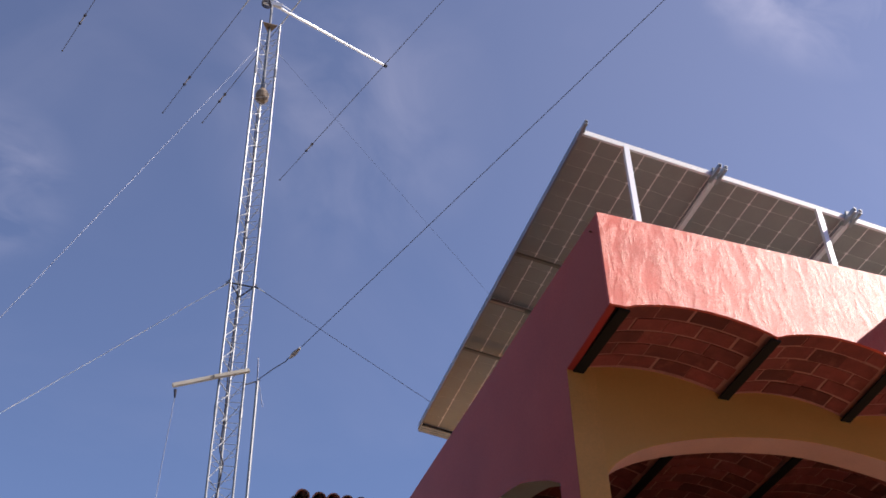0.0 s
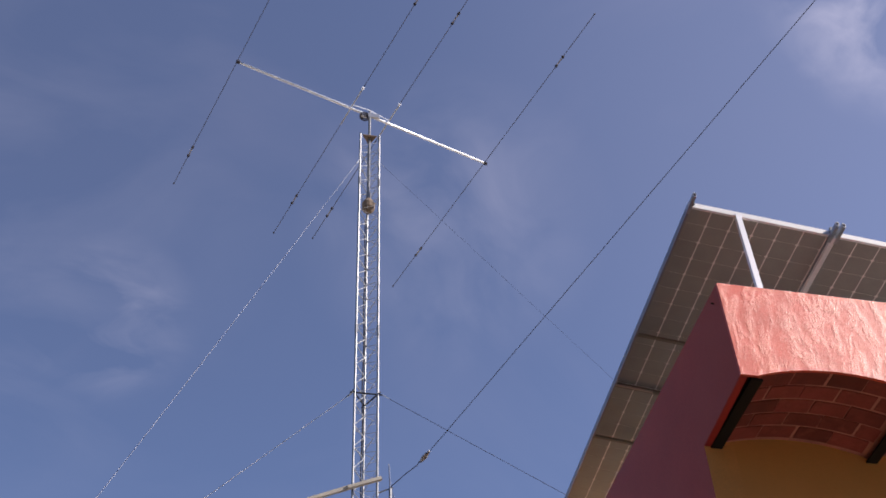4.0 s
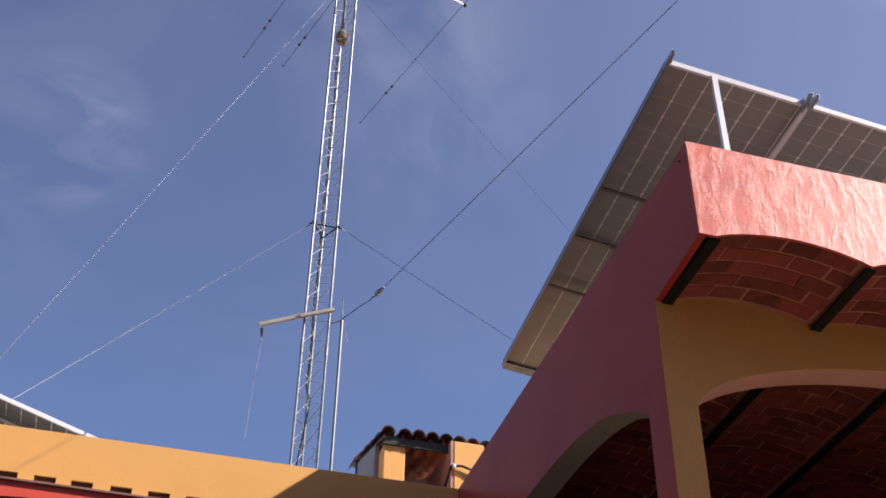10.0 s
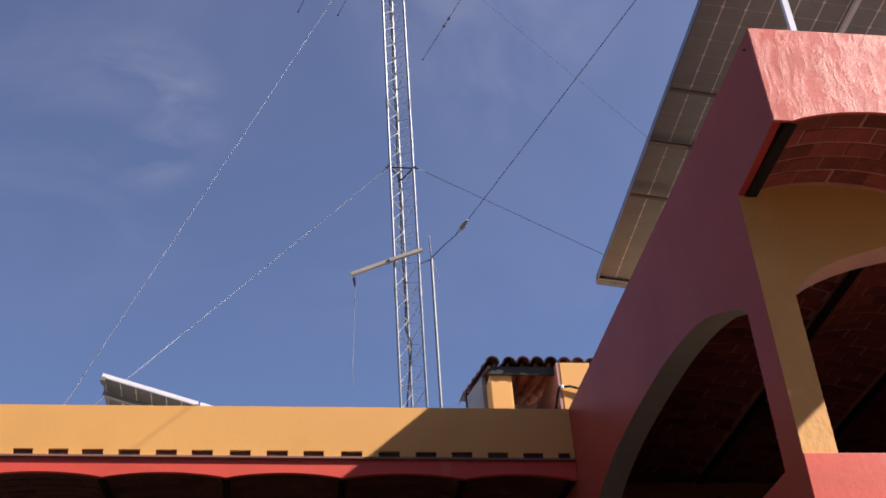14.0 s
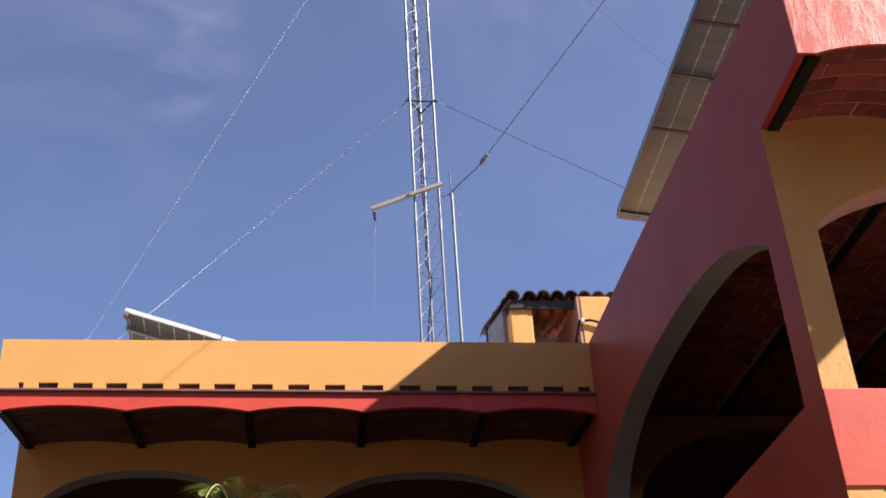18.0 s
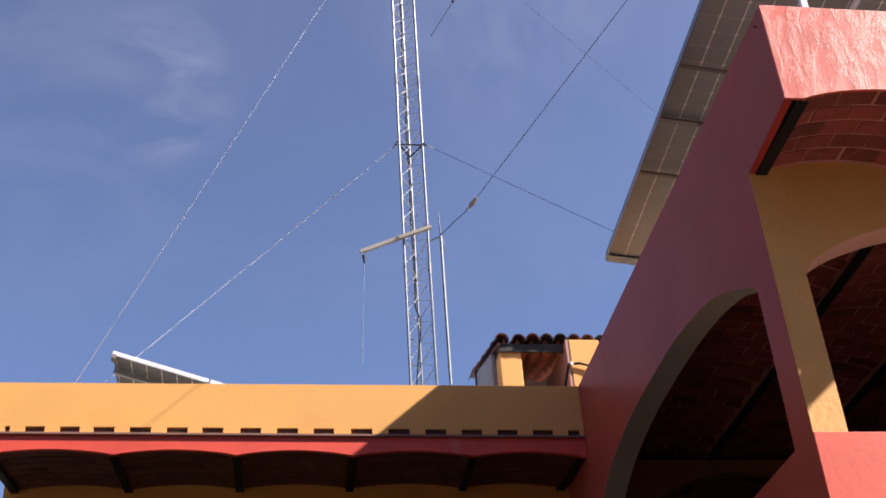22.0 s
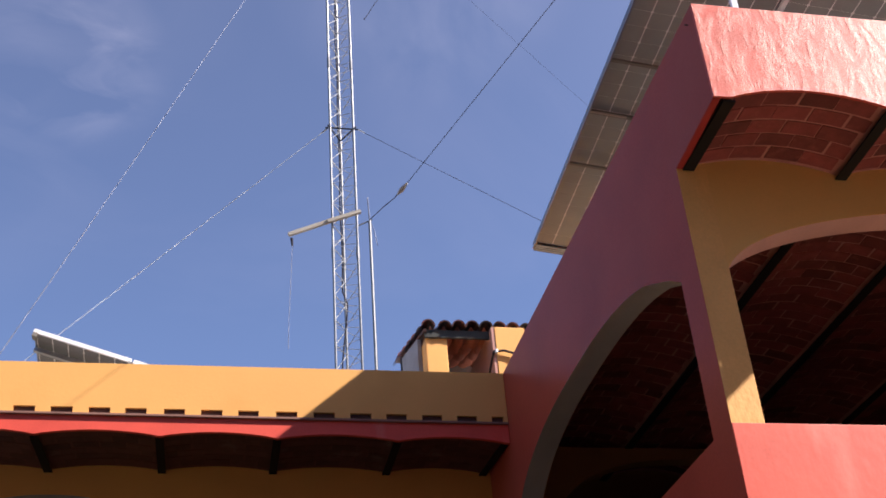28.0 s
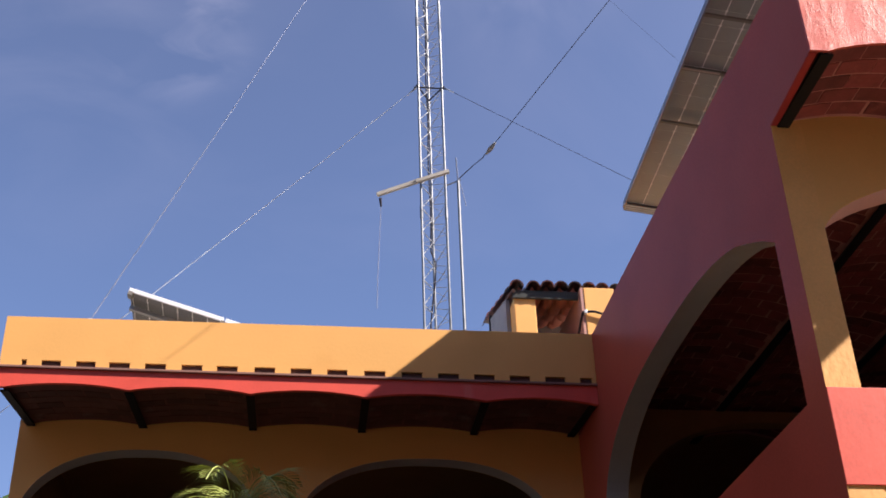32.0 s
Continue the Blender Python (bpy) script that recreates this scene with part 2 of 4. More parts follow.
M["yellow"] = material("ochre_paint", (0.87, 0.45, 0.13), 0.75, vary=0.06, scale=1.6, bump=0.0008, bump_scale=30, stain=((0.78, 0.38, 0.1), 1.3, 0.56, 0.5))
M["yellow_rough"] = material("ochre_paint_rough", (0.87, 0.45, 0.135), 0.7, vary=0.14, bump=0.003, bump_scale=34, streak=1)
M["white"] = material("whitewash_edge", (0.52, 0.51, 0.49), 0.85, vary=0.1, bump=0.002)
M["pink"] = material("pink_whitewash_edge", (0.62, 0.36, 0.33), 0.85, vary=0.1, bump=0.002)
M["brick"] = material("vault_brick", (0.17, 0.036, 0.033), 0.8, vary=0.3, scale=9, grain=90, random_tint=0.6, bump=0.003, bump_scale=60, stain=((0.42, 0.13, 0.10), 11, 0.58, 0.4))
# brown stained brick, its colour darkened for the shade under the back eave
M["brick_dark"] = material("shade_dark_stained_brick", (0.095, 0.036, 0.028), 0.85, vary=0.35, scale=7, grain=90, random_tint=0.35, bump=0.003, bump_scale=60, stain=((0.30, 0.24, 0.2), 3.2, 0.6, 0.45))
M["mortar"] = material("vault_mortar", (0.43, 0.185, 0.155), 0.9, vary=0.25, scale=7, bump=0.003, bump_scale=60)
M["steel"] = material("black_steel", (0.006, 0.0055, 0.0055), 0.75, metal=0.3, vary=0.3)
M["galv"] = material("galvanised_steel", (0.2, 0.205, 0.21), 0.36, metal=0.85, vary=0.2, scale=12)
M["zinc"] = material("dull_zinc", (0.33, 0.34, 0.35), 0.5, metal=0.3, vary=0.15)
M["alu"] = material("white_aluminium", (0.82, 0.83, 0.85), 0.35, metal=0.35, vary=0.04)
# panel frame as the sunlit near edge shows it
M["frame"] = material("lit_panel_frame", (0.82, 0.83, 0.85), 0.45, vary=0.05)
M["lip"] = material("mortar_lip", (0.5, 0.42, 0.36), 0.9)
M["alu_dark"] = material("grey_aluminium", (0.45, 0.46, 0.48), 0.4, metal=0.8, vary=0.1)
M["cell"] = material("panel_cell", (0.31, 0.322, 0.305), 0.45, vary=0.14, scale=5, random_tint=0.06)
M["cell_grey"] = material("grey_panel_cell", (0.17, 0.17, 0.178), 0.45, vary=0.12, scale=5, random_tint=0.06)
M["cell_line"] = material("panel_backsheet", (0.95, 0.94, 0.92), 0.5, vary=0.05)
M["tile"] = material("clay_roof_tile", (0.16, 0.05, 0.036), 0.42, vary=0.3, scale=8, random_tint=0.3, bump=0.003, stain=((0.03, 0.022, 0.02), 3.0, 0.4, 0.9))
M["dark_brick"] = material("dark_ledge_brick", (0.085, 0.038, 0.028), 0.9, vary=0.3, random_tint=0.3)
M["tile_under"] = material("unweathered_clay_tile", (0.36, 0.13, 0.085), 0.8, vary=0.25, random_tint=0.25)
M["flank"] = material("faded_pink_plaster", (0.52, 0.28, 0.23), 0.85, vary=0.2)
M["guy_dark"] = material("dark_rope", (0.085, 0.085, 0.105), 0.95, spec=0.05)
M["slate"] = material("grey_plaster", (0.3, 0.3, 0.32), 0.9, vary=0.2)
M["cable"] = material("dark_cable", (0.035, 0.033, 0.042), 0.9, spec=0.1)
M["bone"] = material("weathered_insulator", (0.22, 0.205, 0.195), 0.6, vary=0.3, scale=30)
M["wood"] = material("weathered_wood", (0.33, 0.305, 0.26), 0.8, vary=0.25, grain=120)
M["ground"] = material("courtyard_paving", (0.255, 0.215, 0.168), 0.9, vary=0.2, scale=1.5, bump=0.004)
M["roof"] = material("roof_screed", (0.30, 0.29, 0.27), 0.95, vary=0.15)
M["palm"] = material("palm_leaf", (0.27, 0.31, 0.07), 0.5, vary=0.25, random_tint=0.35)
M["leaf"] = material("tree_leaf", (0.05, 0.09, 0.02), 0.6, vary=0.25, random_tint=0.35)
M["purlin"] = material("dark_purlin", (0.19, 0.175, 0.15), 0.6)
M["rust"] = material("rusty_steel", (0.16, 0.115, 0.08), 0.85, vary=0.35, scale=20)
# near-black, so the unseen ground throws little light up under the eaves
M["dark_ground"] = material("bounce_cut_ground", (0.022, 0.019, 0.014), 0.95, vary=0.3, bump=0.01)
# dark colours for the unseen added walls, so they send little light back
M["screen_dark"] = material("sky_screen_dark", (0.075, 0.05, 0.04), 0.9, vary=0.15)
M["screen"] = material("sky_screen_paint", (0.07, 0.052, 0.042), 0.85, vary=0.15, bump=0.002)
# joint colour darkened for the same eave shade
M["mortar_dark"] = material("shade_dark_mortar", (0.15, 0.055, 0.042), 0.9, vary=0.2)
M["board"] = material("tarred_board", (0.05, 0.054, 0.05), 0.9, vary=0.3)
# darker copy of the frame colour, for its sides in shade
M["shade_frame"] = material("shaded_panel_frame", (0.26, 0.28, 0.33), 0.45, metal=0.4)
M["strip"] = material("dark_red_edge_paint", (0.40, 0.03, 0.026), 0.6)
M["ledge"] = material("clay_ledge", (0.27, 0.14, 0.11), 0.85, vary=0.2)
M["rail"] = material("light_rail_aluminium", (0.88, 0.9, 0.93), 0.5)
M["bark"] = material("bark", (0.16, 0.11, 0.07), 0.9, vary=0.25)
M["floor"] = material("dark_floor_tiles", (0.22, 0.13, 0.09), 0.6, vary=0.2)
# ochre toned down so the rooms behind the arches stay in shade
M["inside"] = material("shade_toned_plaster", (0.34, 0.18, 0.07), 0.85, vary=0.1)


def cord(name, color):
    """Pale plastic cord, milky enough for the light to reach its far side."""
    m = material(name, color, 0.8, vary=0.15, scale=9, spec=0.05)
    b = m.node_tree.nodes["Principled BSDF"]
    b.inputs["Subsurface Weight"].default_value, b.inputs["Subsurface Scale"].default_value = 1.0, 0.02
    b.inputs["Subsurface Radius"].default_value = (1, 1, 1)
    return m


M["rope"] = cord("pale_cord", (0.15, 0.165, 0.22))
M["rope_light"] = cord("light_cord", (0.52, 0.55, 0.6))
M["rope_dim"] = material("dim_rope", (0.075, 0.085, 0.135), 0.95, spec=0.05)


# ---- mesh helpers ----
def mesh_object(name, bm, mat, smooth=False):
    me = bpy.data.meshes.new(name)
    bmesh.ops.recalc_face_normals(bm, faces=bm.faces)
    bm.to_mesh(me)
    bm.free()
    for mm in (mat if isinstance(mat, (list, tuple)) else [mat]):
        me.materials.append(mm)
    if smooth:
        me.polygons.foreach_set("use_smooth", [True] * len(me.polygons))
    return new(name, me)


def part(name, bm, mat, parent, label="", smooth=False):
    ob = mesh_object(name, bm, mat, smooth)
    ob.parent = parent
    ob.matrix_parent_inverse = parent.matrix_world.inverted() if parent.parent is None else Matrix.Identity(4)
    if label:
        ob["label"] = label
    return ob


def thing(name, at, label, category, group="", kind=""):
    e = new(name)
    e.empty_display_size = 0.1
    e.matrix_world = Matrix.Translation(at)
    e.location = at
    bpy.context.view_layer.update()
    return tagged(e, label, category, group, kind)


def add_box(bm, lo, hi, bevel=0.0):
    lo, hi = Vector(lo), Vector(hi)
    r = bmesh.ops.create_cube(bm, size=1.0, matrix=Matrix.Translation((lo + hi) / 2) @ Matrix.Diagonal((*(hi - lo), 1)))
    if bevel:
        es = list({e for v in r["verts"] for e in v.link_edges})
        bmesh.ops.bevel(bm, geom=es, offset=bevel, segments=2, affect="EDGES", profile=0.6)
    return bm


def box(lo, hi, bevel=0.0):
    return add_box(bmesh.new(), lo, hi, bevel)


def add_rod(bm, a, b, r, r2=None, sides=8):
    a, b = Vector(a), Vector(b)
    d = b - a
    m = Matrix.Translation((a + b) / 2) @ d.to_track_quat("Z", "Y").to_matrix().to_4x4()
    bmesh.ops.create_cone(bm, cap_ends=True, segments=sides, radius1=r, radius2=r if r2 is None else r2, depth=d.length, matrix=m)
    return bm


def rod(a, b, r, r2=None, sides=8):
    return add_rod(bmesh.new(), a, b, r, r2, sides)


def add_beam(bm, a, b, w, h, up=(0, 0, 1)):
    """A bar of w by h from a to b."""
    a, b = Vector(a), Vector(b)
    d = (b - a).normalized()
    s = d.cross(Vector(up)).normalized()
    u = s.cross(d)
    vs = []
    for p in (a, b):
        for i, j in ((-1, -1), (1, -1), (1, 1), (-1, 1)):
            vs.append(bm.verts.new(p + s * (i * w / 2) + u * (j * h / 2)))
    for f in ((0, 1, 2, 3), (7, 6, 5, 4), (0, 4, 5, 1), (1, 5, 6, 2), (2, 6, 7, 3), (3, 7, 4, 0)):
        bm.faces.new([vs[k] for k in f])
    return bm


def beam(a, b, w, h, up=(0, 0, 1)):
    return add_beam(bmesh.new(), a, b, w, h, up)


def wire(points, r, sides=6):
    """A thin tube through the points."""
    bm = bmesh.new()
    pts = [Vector(p) for p in points]
    rings = []
    for i, p in enumerate(pts):
        d = (pts[min(i + 1, len(pts) - 1)] - pts[max(i - 1, 0)]).normalized()
        s = d.cross(Vector((0.2, 0.3, 1))).normalized()
        u = s.cross(d)
        rings.append([bm.verts.new(p + r * (math.cos(2 * math.pi * k / sides) * s + math.sin(2 * math.pi * k / sides) * u)) for k in range(sides)])
    for a, b in zip(rings, rings[1:]):
        for k in range(sides):
            bm.faces.new((a[k], a[(k + 1) % sides], b[(k + 1) % sides], b[k]))
    bm.faces.new(rings[0][::-1])
    bm.faces.new(rings[-1])
    return bm


def sag(a, b, drop, n=14):
    a, b = Vector(a), Vector(b)
    return [a.lerp(b, i / n) - Vector((0, 0, drop * 4 * (i / n) * (1 - i / n))) for i in range(n + 1)]


def slab_from(outline, axis, near, far, bm=None):
    """Extrudes a closed outline of (s, z) along an axis: 'x' takes s as y, 'y' takes s as x."""
    bm = bm or bmesh.new()
    def at(s, z, d):
        return (s, d, z) if axis == "y" else (d, s, z)
    a = [bm.verts.new(at(s, z, near)) for s, z in outline]
    b = [bm.verts.new(at(s, z, far)) for s, z in outline]
    n = len(outline)
    fa, fb = bm.faces.new(a), bm.faces.new(b[::-1])
    sides = [bm.faces.new((a[i], b[i], b[(i + 1) % n], a[(i + 1) % n])) for i in range(n)]
    bmesh.ops.triangulate(bm, faces=[fa, fb])
    return bm, sides


def arch_curve(c, half, spring, rise, power=2.5, n=28, lo=-1.0, hi=1.0):
    """(s, z) along a flat three-centred arch, from lo to hi of its half span."""
    out = []
    for i in range(n + 1):
        u = math.sin((i / n - 0.5) * math.pi)
        u = lo + (hi - lo) * (u + 1) / 2
        out.append((c + half * u, spring + rise * math.sqrt(max(0.0, 1 - abs(u) ** power))))
    return out

# ---- plan: x along the back wing, y away, z up ----
XS, YF, YW, YB, YBW = 2.913, 5.0, 5.657, 10.033, 10.865
TOP, CUSP, CROWN = 6.79, 6.05, 6.145
T = 0.2
FRONT_BEAMS = [3.022, 4.072, 4.985, 6.0, 7.03, 8.06, 9.09]
FRONT_REAR = [2.992, 4.042, 4.985, 6.0, 7.03, 8.06, 9.09]
BACK_BEAMS = [-2.39, -1.33, -0.27, 0.762, 1.86, 2.88]
BACK_REAR = [-2.285, -1.268, -0.25, 0.78, 1.868, 2.83]
FT = 0.02
FALL = 0.046
EAST = 9.2

bm = bmesh.new()
gv = [bm.verts.new((x, y, 0)) for x, y in ((-900, -900), (900, -900), (900, 900), (-900, 900))]
bm.faces.new(gv)
tagged(mesh_object("ground", bm, M["ground"]), "pale worn paving of the courtyard", "ground", kind="structure")


def strip_slab(line, z_top, axis, near, far, bm):
    """A slab between a lower edge line of (s, z) and a level top, in upright strips."""
    def at(s, z, d):
        return (s, d, z) if axis == "y" else (d, s, z)
    cols = [[bm.verts.new(at(s, zz, d)) for d in (near, far) for zz in (z, z_top)] for s, z in line]
    for a, b in zip(cols, cols[1:]):
        for f in ((a[0], b[0], b[1], a[1]), (a[2], a[3], b[3], b[2]), (a[0], a[2], b[2], b[0]), (a[1], b[1], b[3], a[3])):
            bm.faces.new(f)
    for e in (cols[0], cols[-1]):
        bm.faces.new((e[0], e[1], e[3], e[2]))
    return bm


def scallop(beams, end, z_cusp, z_crown, n=14):
    """(x, z) of the arched underside between beams, from the first to the last."""
    out = []
    for a, b in zip(beams, beams[1:]):
        for i in range(n):
            u = i / n
            out.append((a + (b - a) * u, z_cusp + (z_crown - z_cusp) * math.sin(math.pi * u) ** 0.8))
    out.append((beams[-1], z_cusp))
    return out


# side wall of the front wing, with its wide arch
bm = bmesh.new()
SILL, NEAR = 4.265, 5.908
side_arch = [(y, z) for y, z in arch_curve(8.0, 2.15, 5.05, 0.76, 2.5, 40) if y > 6.45]
z_near = 5.318
side_arch = [(6.05, 5.415), (6.18, 5.484), (6.32, 5.553)] + side_arch
slab_from([(YW, 0), (YBW, 0), (YBW, SILL), (YW, SILL)], "x", XS, XS + T, bm)
slab_from([(YW, SILL), (NEAR, SILL), (NEAR, z_near), (NEAR, TOP), (YW, TOP)], "x", XS, XS + T, bm)
slab_from([(10.15, SILL), (YBW, SILL), (YBW, TOP), (10.15, TOP)], "x", XS, XS + T, bm)
strip_slab([(NEAR, z_near)] + side_arch, TOP, "x", XS, XS + T, bm)
for f in bm.faces:
    c = f.calc_center_median()
    inner = XS + 0.01 < c.x < XS + T - 0.01 and NEAR + 0.01 < c.y < 10.16 and SILL + 0.02 < c.z < 5.9
    f.material_index = 1 if inner and not (c.z < SILL + 0.01) else 0
slab_from([(YF + FT, CUSP), (YW, CUSP - FALL), (YW, TOP), (YF + FT, TOP)], "x", XS, XS + 0.05, bm)
tagged(mesh_object("wall_west", bm, [M["wine"], M["white"]]), "wine-red side wall with a wide pale-edged arch", "wall", kind="structure")

# front wall: column face, spandrel over the arch, balcony parapet
bm = bmesh.new()
farch = arch_curve(4.70, 1.6, 5.2, 0.575, 1.6, 40)
strip_slab(farch, CUSP + 0.2, "y", YW, YW + T, bm)
slab_from([(6.3, 5.2), (EAST, 5.2), (EAST, CUSP + 0.2), (6.3, CUSP + 0.2)], "y", YW, YW + T, bm)
slab_from([(6.3, 4.25), (EAST, 4.25), (EAST, 5.2), (6.3, 5.2)], "y", YW, YW + T, bm)
for f in bm.faces:
    c = f.calc_center_median()
    f.material_index = 1 if YW + 0.01 < c.y < YW + T - 0.01 and 3.1 < c.x < 6.31 and c.z < 5.9 else 0
tagged(mesh_object("wall_south", bm, [M["yellow"], M["pink"]]), "ochre front wall with a wide pink-edged arch", "wall", kind="structure")
bm = bmesh.new()
add_box(bm, (XS + 0.002, YW - 0.004, 4.25), (XS + T, YW, CUSP + 0.2))
add_box(bm, (XS + T - 0.004, YW - 0.003, 4.25), (XS + T + 0.003, YW + T, 5.3))
tagged(mesh_object("trim_column", bm, M["yellow_rough"]), "ochre rough-plastered corner column face", "column", kind="structure")
bm = box((XS + T, YW, 0), (EAST, YW + T, 4.25), 0.0)
add_box(bm, (XS + 0.002, YW - 0.004, 0), (XS + T, YW, 3.708))
tagged(mesh_object("wall_south_lower", bm, M["yellow_rough"]), "ochre rough-plastered wall under the balcony", "wall", kind="structure")
bm = box((XS - 0.002, YW - 0.014, 3.708), (EAST, YW - 0.0045, 4.256), 0.003)
tagged(mesh_object("trim_balcony_parapet", bm, M["red_plain"]), "red rough-plastered balcony parapet", "parapet", kind="structure")

# fascia of the front eave
def fascia_mesh(beams, left, right, z_cusp, z_crown, z_top, y0, y1, n=14):
    bm = bmesh.new()
    line = scallop(beams, right, z_cusp, z_crown, n)
    pts = [(left, z_cusp)] + [p for p in line if left < p[0] < right]
    strip_slab(pts + [(right, z_cusp)], z_top, "y", y0, y1, bm)
    return bm


bm = fascia_mesh(FRONT_BEAMS, XS + 0.0, EAST, CUSP, CROWN, TOP, YF, YF + FT)
add_box(bm, (XS + 0.05, YF + FT, 6.335), (EAST, YF + 0.15, TOP - 0.003))
tagged(mesh_object("fascia_south", bm, M["red"]), "red glossy rough-plastered fascia with a scalloped lower edge", "fascia", kind="structure")

# unseen board added to cast the slanting shadow on front fascia and column
bm = box((5.42, 0.8, 6.60), (5.455, YF - 0.02, TOP), 0.003)
tagged(mesh_object("shadow_board_east", bm, M["red_plain"]), "thin red unseen board added to cast a shadow", "fascia", kind="structure")

# fascia of the back eave: red scalloped band, ledge, ochre parapet
def sink(bm):
    """The band and its ledge fall a little towards the front wing."""
    for v in bm.verts:
        if v.co.z < 6.5:
            v.co.z -= 0.0065 * (v.co.x + 1.3)
    return bm


bm = sink(fascia_mesh(BACK_BEAMS, -2.46, XS - 0.004, 6.095, 6.145, 6.275, YB, YB + 0.04))
tagged(mesh_object("fascia_north", bm, M["band"]), "bright red painted band with a scalloped lower edge", "fascia", kind="structure")
bm = sink(box((-2.475, YB - 0.024, 6.2752), (XS - 0.002, YB + 0.12, 6.297), 0.004))
tagged(mesh_object("trim_ledge", bm, M["ledge"]), "thin worn clay ledge over the red band", "ledge", kind="structure")
bm = box((-2.46, YB, 6.36), (XS - 0.002, YB + 0.15, TOP))
SLOTS = [(-2.252, 0.022), (-2.021, 0.084), (-1.724, 0.085), (-1.433, 0.091), (-1.119, 0.093), (-0.799, 0.092), (-0.487, 0.092), (-0.153, 0.092), (0.174, 0.094),
         (0.5, 0.091), (0.842, 0.096), (1.183, 0.096), (1.52, 0.097), (1.853, 0.096), (2.187, 0.095), (2.52, 0.095), (2.813, 0.057)]
edge = -2.457
for c, h in SLOTS:
    add_box(bm, (edge, YB, 6.2975), (c - h, YB + 0.14, 6.36))
    edge = c + h
add_box(bm, (edge, YB, 6.2975), (XS - 0.003, YB + 0.14, 6.36))
tagged(mesh_object("wall_parapet_north", sink(bm), M["yellow"]), "ochre plastered roof parapet", "parapet", kind="structure")

# back wall with its arches
bm = bmesh.new()
arches = [(-1.24, 1.06, 5.218, 0.65), (1.4, 1.2, 5.19, 0.64), (4.45, 1.2, 5.6, 0.68), (7.4, 1.3, 5.4, 0.66)]
xs_left, z1 = -2.388, 6.6
edge = xs_left
for c, h, s, r in arches:
    if edge > 2.6 and c < 5:
        # a narrow dark doorway beside the front wing
        slab_from([(edge, 0.0), (2.715, 0.0), (2.715, z1), (edge, z1)], "y", YBW, YBW + T, bm)
        edge = 2.935
    slab_from([(edge, 0.0), (c - h, 0.0), (c - h, z1), (edge, z1)], "y", YBW, YBW + T, bm)
    strip_slab(arch_curve(c, h, s, r, 2.3, 30), z1, "y", YBW, YBW + T, bm)
    slab_from([(c - h, 0), (c + h, 0), (c + h, 4.2), (c - h, 4.2)], "y", YBW, YBW + T, bm)
    edge = c + h
slab_from([(edge, 0.0), (EAST, 0.0), (EAST, z1), (edge, z1)], "y", YBW, YBW + T, bm)
for f in bm.faces:
    c = f.calc_center_median()
    f.material_index = 1 if YBW + 0.01 < c.y < YBW + T - 0.01 and 4.3 < c.z < 6.4 and c.x > -2.38 else 0
tagged(mesh_object("wall_north", bm, [M["yellow"], M["white"]]), "ochre gallery wall with pale-edged arches", "wall", kind="structure")

# cross wall inside the front wing
bm = bmesh.new()
inner = arch_curve(4.6, 1.4, 5.1, 0.83, 2.4, 30)
strip_slab(inner, 6.04, "y", 10.05, 10.2, bm)
add_box(bm, (XS + T, 10.05, 3.3), (3.2, 10.2, 6.04))
add_box(bm, (6.0, 10.05, 3.3), (EAST, 10.2, 6.04))
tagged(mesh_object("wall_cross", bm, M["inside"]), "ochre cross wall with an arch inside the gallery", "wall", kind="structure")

# unseen walls added to close the courtyard and hold sky light off the galleries
bm = box((-8.3, -5.3, 0), (17.3, -5.0, 12.8))
tagged(mesh_object("wall_screen_south", bm, M["screen_dark"]), "plain dark red unseen wall added to cut sky light", "wall", kind="structure")
bm = box((-8.3, -5.0, 0), (-8.0, 14.0, 9.5))
tagged(mesh_object("wall_screen_west", bm, M["screen"]), "plain dark unseen side wall added to cut sky light", "wall", kind="structure")
# unseen dark patch added over the paving to stop bounced light
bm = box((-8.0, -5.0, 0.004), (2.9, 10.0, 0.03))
tagged(mesh_object("ground_dark_patch", bm, M["dark_ground"]), "dark unseen ground patch added to cut bounced light", "ground", kind="structure")
bm = box((17.0, -4.5, 0), (17.3, 5.4, 5.0))
tagged(mesh_object("wall_screen_east", bm, M["screen_dark"]), "plain dark red unseen wall added on the east side", "wall", kind="structure")

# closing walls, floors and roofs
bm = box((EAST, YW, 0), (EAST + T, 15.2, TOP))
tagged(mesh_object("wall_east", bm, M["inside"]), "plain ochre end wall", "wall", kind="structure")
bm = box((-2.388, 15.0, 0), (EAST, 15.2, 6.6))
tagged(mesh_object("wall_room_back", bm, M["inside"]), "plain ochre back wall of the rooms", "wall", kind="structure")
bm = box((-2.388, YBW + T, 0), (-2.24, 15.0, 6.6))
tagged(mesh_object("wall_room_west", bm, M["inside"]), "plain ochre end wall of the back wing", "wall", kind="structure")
bm = box((XS + T, YW + T, 3.1), (EAST, YBW, 3.3))
add_box(bm, (-2.24, YBW + T, 3.1), (EAST, 15.0, 3.3))
tagged(mesh_object("floor", bm, M["floor"]), "dark tiled gallery floor", "floor", kind="structure")
bm = box((XS + 0.05, YF + 0.15, 6.34), (EAST, YBW + T, 6.42))
tagged(mesh_object("roof_front", bm, M["roof"]), "flat screeded roof of the front wing", "roof", kind="structure")
bm = box((-2.388, YB + 0.15, 6.34), (XS + 0.05, YBW + T, 6.42))
add_box(bm, (-2.388, YBW + T, 6.345), (EAST, 15.2, 6.42))
tagged(mesh_object("roof_back", bm, M["roof"]), "flat screeded roof of the back wing", "roof", kind="structure")


CL, CW, GAP = 0.225, 0.1235, 0.0135


